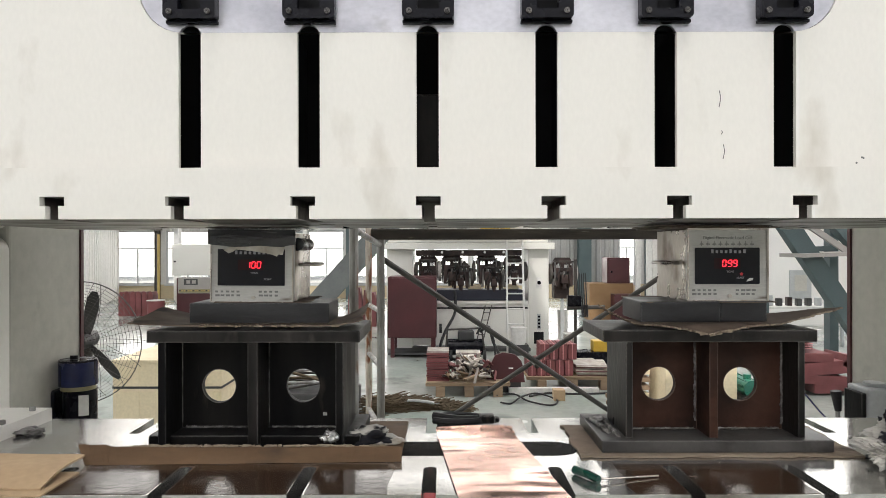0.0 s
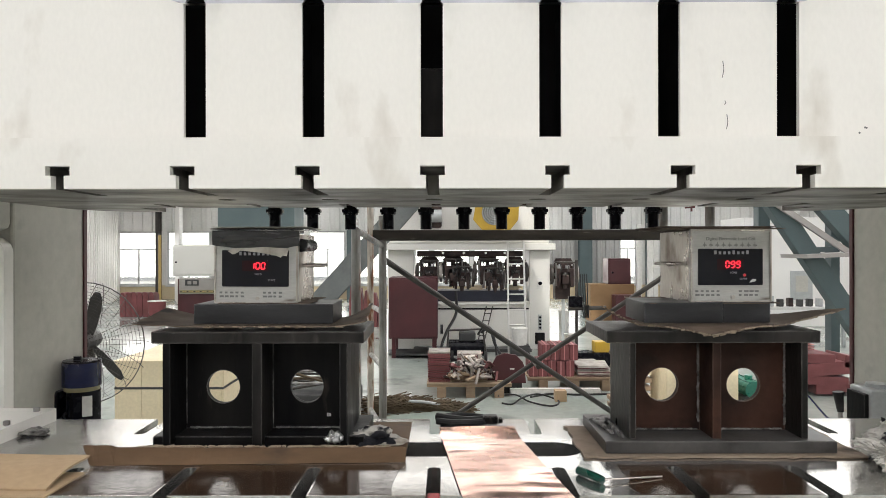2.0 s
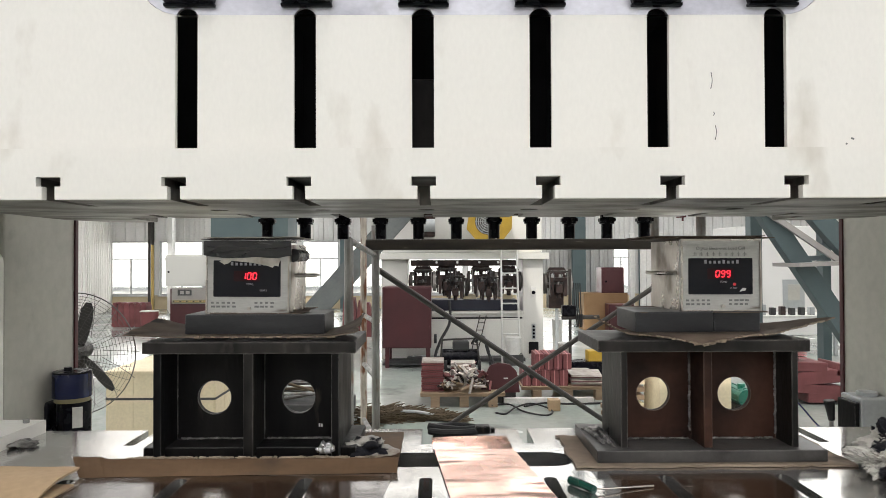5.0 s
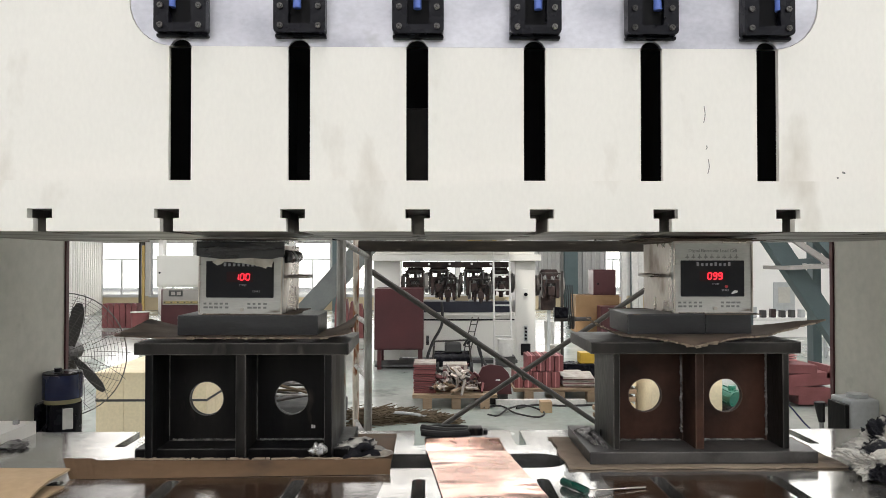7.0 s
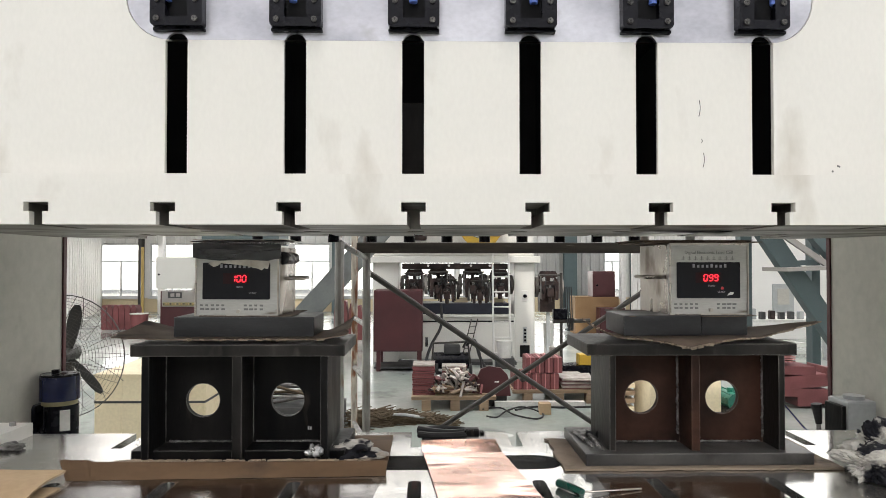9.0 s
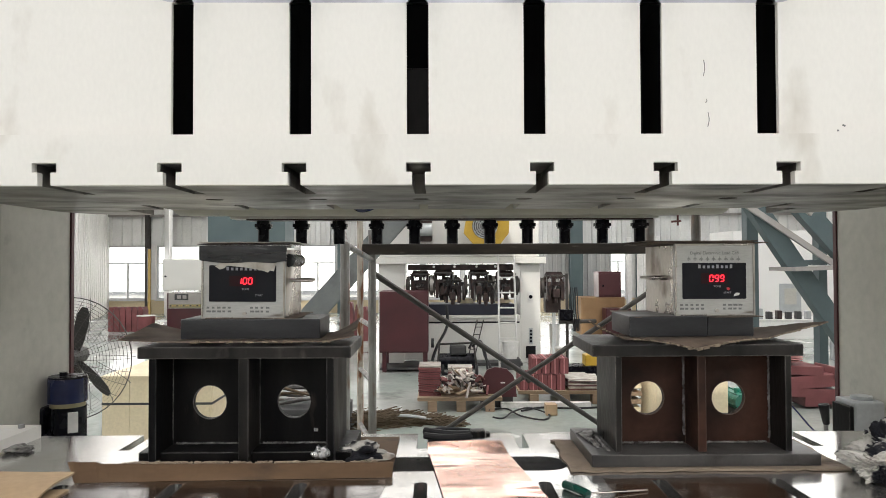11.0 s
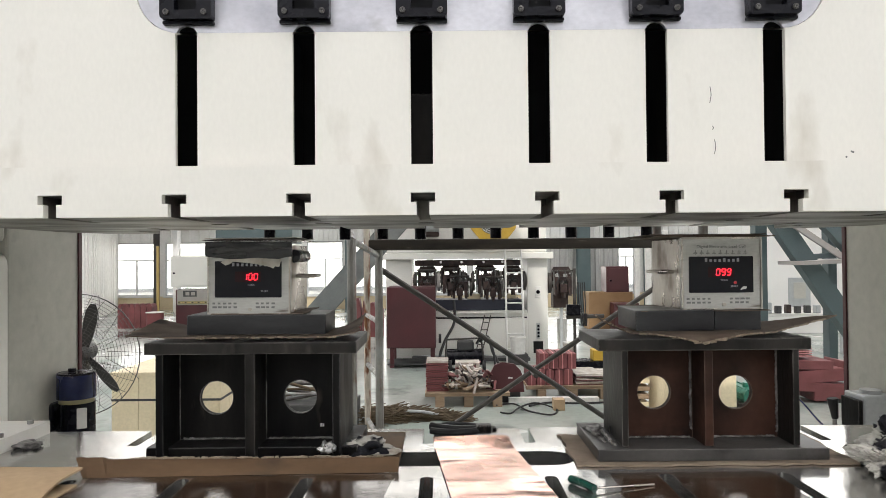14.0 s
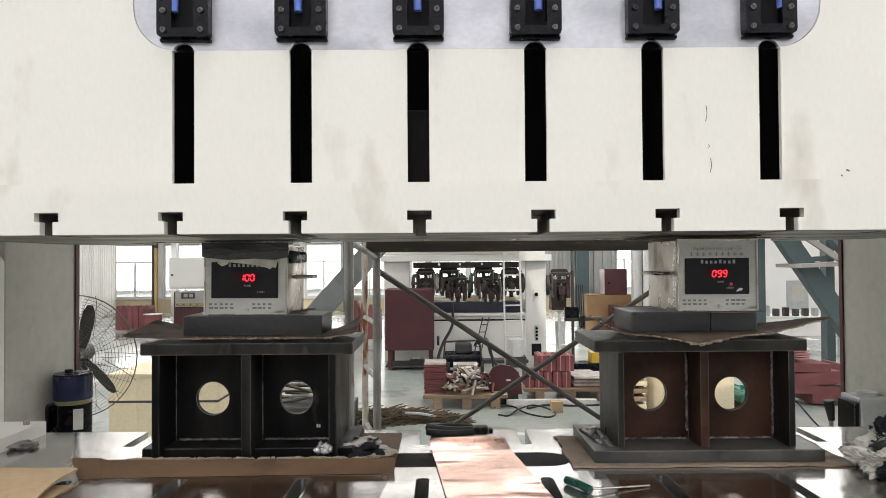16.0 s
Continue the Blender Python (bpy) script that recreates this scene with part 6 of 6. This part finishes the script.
for k in range(14):
    pipe("bar", [(0.02 + rnd.uniform(0, 0.1), 0.05 + 0.03 * k, 0.26 + rnd.uniform(0, 0.22)), (0.72, 0.05 + 0.03 * k, 0.28 + rnd.uniform(0.0, 0.22))], 0.012, rnd.choice((GALV, DARKTUBE, STRAW)), rack)
tagged(box("cream_crate", 2.02, 2.665, 6.1, 6.6, FLOOR, FLOOR + 0.62, PLY, None, "", 0.006), "cream painted wooden crate behind the stand", "crate")
mot = thing("green_motor", "green electric motor on a pallet", "motor", at=(2.82, 6.25, FLOOR))
cyl("housing", (0, -0.12, 0.335), (0, 0.22, 0.335), 0.078, GREEN, mot, "ribbed green housing", 24)
box("foot", -0.10, 0.10, -0.1, 0.2, 0.0, 0.27, BIN, mot)
for k in range(10):
    a = k * math.tau / 10
    box("cooling_fin", -0.003, 0.003, -0.08, 0.2, 0.0, 0.012, GREEN, mot, "", 0).matrix_basis = pose(0.076 * math.sin(a), 0, 0.335 + 0.076 * math.cos(a), 0, math.degrees(a), 0)
cyl("terminal_box", (0.0, 0.0, 0.40), (0.0, 0.0, 0.45), 0.035, GREEN, mot)
brd = thing("timber_stack", "loose rough timber boards stacked on the floor", "timber", at=(1.62, 6.3, FLOOR))
for k in range(9):
    box("board", rnd.uniform(0, 0.06), 0.34 + rnd.uniform(-0.02, 0.01), rnd.uniform(0, 0.05), 0.4, 0.072 * k, 0.072 * k + 0.040, WOOD if k % 3 else PLY, brd, "", 0.003)
    if k < 8:
        box("spacer", 0.10, 0.28, 0.12, 0.36, 0.072 * k + 0.040, 0.072 * k + 0.072, BIN, brd, "", 0.002)

# red castings by the stair tower
red = thing("red_casting_heap", "heap of dark red primed castings on the floor", "castings", at=(4.12, 7.4, FLOOR))
for x0, x1, z0, z1, a in ((-0.42, 0.30, 0.12, 0.22, 3), (-0.30, 0.42, 0.22, 0.36, -4), (-0.45, 0.15, 0.36, 0.46, 2), (-0.05, 0.45, 0.02, 0.13, 0), (0.18, 0.40, 0.36, 0.50, 12)):
    ob = box("casting", x0, x1, 0, 0.4, z0, z1, REDOX, red, "", 0.008)
    ob.rotation_euler = (0, radians(a), 0)
box("support", -0.40, -0.25, 0.0, 0.3, 0.0, 0.13, GREYBOX, red)
box("support", 0.2, 0.35, 0.0, 0.3, 0.0, 0.05, BIN, red)
stk = thing("plate_stack", "stack of thin pinkish sheets on the castings", "plates", at=(3.68, 7.45, FLOOR + 0.50))
for k in range(5):
    box("sheet", 0.01 * k, 0.40, 0, 0.4, 0.026 * k, 0.026 * k + 0.012, PINK if k < 4 else SCRAP, stk, "", 0.001)
bench = thing("tool_bench", "white work bench with small tools and parts", "bench", at=(5.6, 11.0, FLOOR))
box("worktop", -0.9, 1.0, 0, 0.7, 0.62, 0.66, LABEL, bench, "", 0.005)
for x in (-0.85, 0.9):
    box("leg", x, x + 0.05, 0.05, 0.1, 0, 0.62, GREYBOX, bench)
for k in range(9):
    tagged(box("tool_part", 4.85 + 0.16 * k, 4.93 + 0.16 * k, 11.1, 11.2, FLOOR + 0.662, FLOOR + 0.72 + rnd.random() * 0.12, rnd.choice((IRONPARTS, GREYBOX, BIN, GREYBEAM)), None, "", 0.01), "small metal part on the work bench", "part", "bench parts")

# white machine bodies and cabinets at the far end
def cabinet(name, label, x0, x1, y, dp, z0, z1, material, door=True, category="cabinet"):
    c = thing(name, label, category, at=(x0, y, z0))
    wd = x1 - x0
    box("body", 0, wd, 0, dp, 0, z1 - z0, material, c, "", 0.012)
    if door:
        box("door", 0.03, wd - 0.03, -0.015, 0, 0.04, z1 - z0 - 0.04, material, c, "", 0.004)
        cyl("handle", (0.09, -0.04, (z1 - z0) * 0.45), (0.09, -0.01, (z1 - z0) * 0.45), 0.022, BLACK, c)
    return c


c = cabinet("white_machine", "large white machine enclosure behind the girders", 6.2, 9.4, 14.0, 1.2, FLOOR, 2.0, WHITEPAINT, False, "machine")
box("notice_board", 0.95, 1.40, -0.02, 0, 0.55, 1.15, GREYBOX, c, "grey wall panel", 0.004)
box("notice_sheet", 1.05, 1.30, -0.026, -0.02, 0.72, 1.05, COLUMN, c)
c = cabinet("control_cabinet", "white electrical cabinet on a red stand", -6.40, -5.15, 16.0, 0.5, 0.73, 1.47, MACHINE)
box("stand", 0.1, 1.2, 0.05, 0.45, -0.98, -0.06, MAROON, c, "maroon stand")
box("control_panel", 0.15, 1.15, 0.0, 0.05, -0.42, -0.06, GREYBEAM, c, "brown control panel")
box("terminal_strip", 0.18, 1.12, -0.02, 0.0, -0.40, -0.32, OLIVE, c, "ochre terminal strip", 0.004)
for k in range(18):
    cyl("terminal", (0.21 + 0.052 * k, -0.04, -0.355), (0.21 + 0.052 * k, -0.02, -0.355), 0.014, BRASS if k % 3 else IRONPARTS, c, "", 8)
box("meter", 0.30, 0.62, -0.02, 0.0, -0.22, -0.08, BIN, c)
for x in (0.36, 0.49):
    box("gauge", x, x + 0.09, -0.026, -0.02, -0.19, -0.11, GREYBEAM, c, "", 0.004)
bucket(-6.60, 15.6, FLOOR, "dull red plastic drum with a white lid", REDOX, 0.20, 0.42)
row = thing("maroon_plate_row", "row of upright maroon castings below the window", "castings", at=(-7.75, 16.2, FLOOR))
for k in range(6):
    plate("casting", [(0.14 * k, 0), (0.14 * k + 0.125, 0), (0.14 * k + 0.125, 0.50), (0.14 * k + 0.09, 0.58), (0.14 * k + 0.03, 0.58), (0.14 * k, 0.50)], [], 0, 0.3, "y", REDOX, row)
row = thing("maroon_plate_row", "row of upright maroon castings behind the stair", "castings", at=(-1.95, 14.0, FLOOR))
for k in range(5):
    plate("casting", [(0.15 * k, 0), (0.15 * k + 0.13, 0), (0.15 * k + 0.13, 0.55), (0.15 * k + 0.09, 0.85 - 0.05 * k), (0.15 * k + 0.03, 0.85 - 0.05 * k), (0.15 * k, 0.50)], [], 0, 0.3, "y", REDOX, row)
tagged(box("yellow_post", -7.71, -7.65, 18.3, 18.36, FLOOR, 1.75, mat("ochre_post_paint", (0.42, 0.29, 0.09), 0.6, scale=5, bump=0.05)), "ochre painted guard post", "post")
c = cabinet("rear_press", "blue-grey rear press crown on white columns", -5.0, -3.3, 15.0, 1.0, 1.72, 3.6, TEAL, False, "press")
box("column", 0.0, 0.3, 0.0, 1.0, -1.97, 0, MACHINE, c)
box("column", 1.4, 1.7, 0.0, 1.0, -1.97, 0, MACHINE, c)
cabinet("maroon_box", "maroon steel box on a yellow crate", 3.64, 4.14, 15.0, 0.5, 0.58, 1.15, MAROON)
tagged(box("yellow_wooden_crate", 3.25, 4.22, 15.0, 15.6, FLOOR, 0.58, mat("ochre_board", (0.27, 0.16, 0.075), 0.7, scale=4, bump=0.08), None, "", 0.01), "ochre wooden crate on the floor", "crate")
tagged(box("maroon_low_box", 3.70, 4.25, 14.6, 14.95, FLOOR, 0.36, MAROON, None, "", 0.01), "low maroon steel box on the floor", "box")
rackw = thing("white_rack", "white painted tube rack on the floor", "rack", at=(4.22, 14.0, FLOOR))
for x in (0.0, 0.36):
    for y in (0.0, 0.8):
        box("upright", x, x + 0.10, y, y + 0.10, 0, 2.15, LABEL, rackw, "", 0.01)
for z in (0.5, 1.2, 1.9):
    box("cross_bar", 0.10, 0.36, 0.0, 0.06, z, z + 0.07, LABEL, rackw, "", 0.006)


# ---- movement ----
def motions():
    turn = math.tau / 1.783
    height = lambda t: -0.1290 * math.cos(turn * t) + 0.0307 * math.sin(turn * t) - 0.00419 * math.cos(2 * turn * t) + 0.0024 * math.sin(2 * turn * t)
    top = height(0.8)
    walk(slide, [(i / 10, pose(0, 0, 1.683 + height(i / 10) - top)) for i in range(161)])


motions()
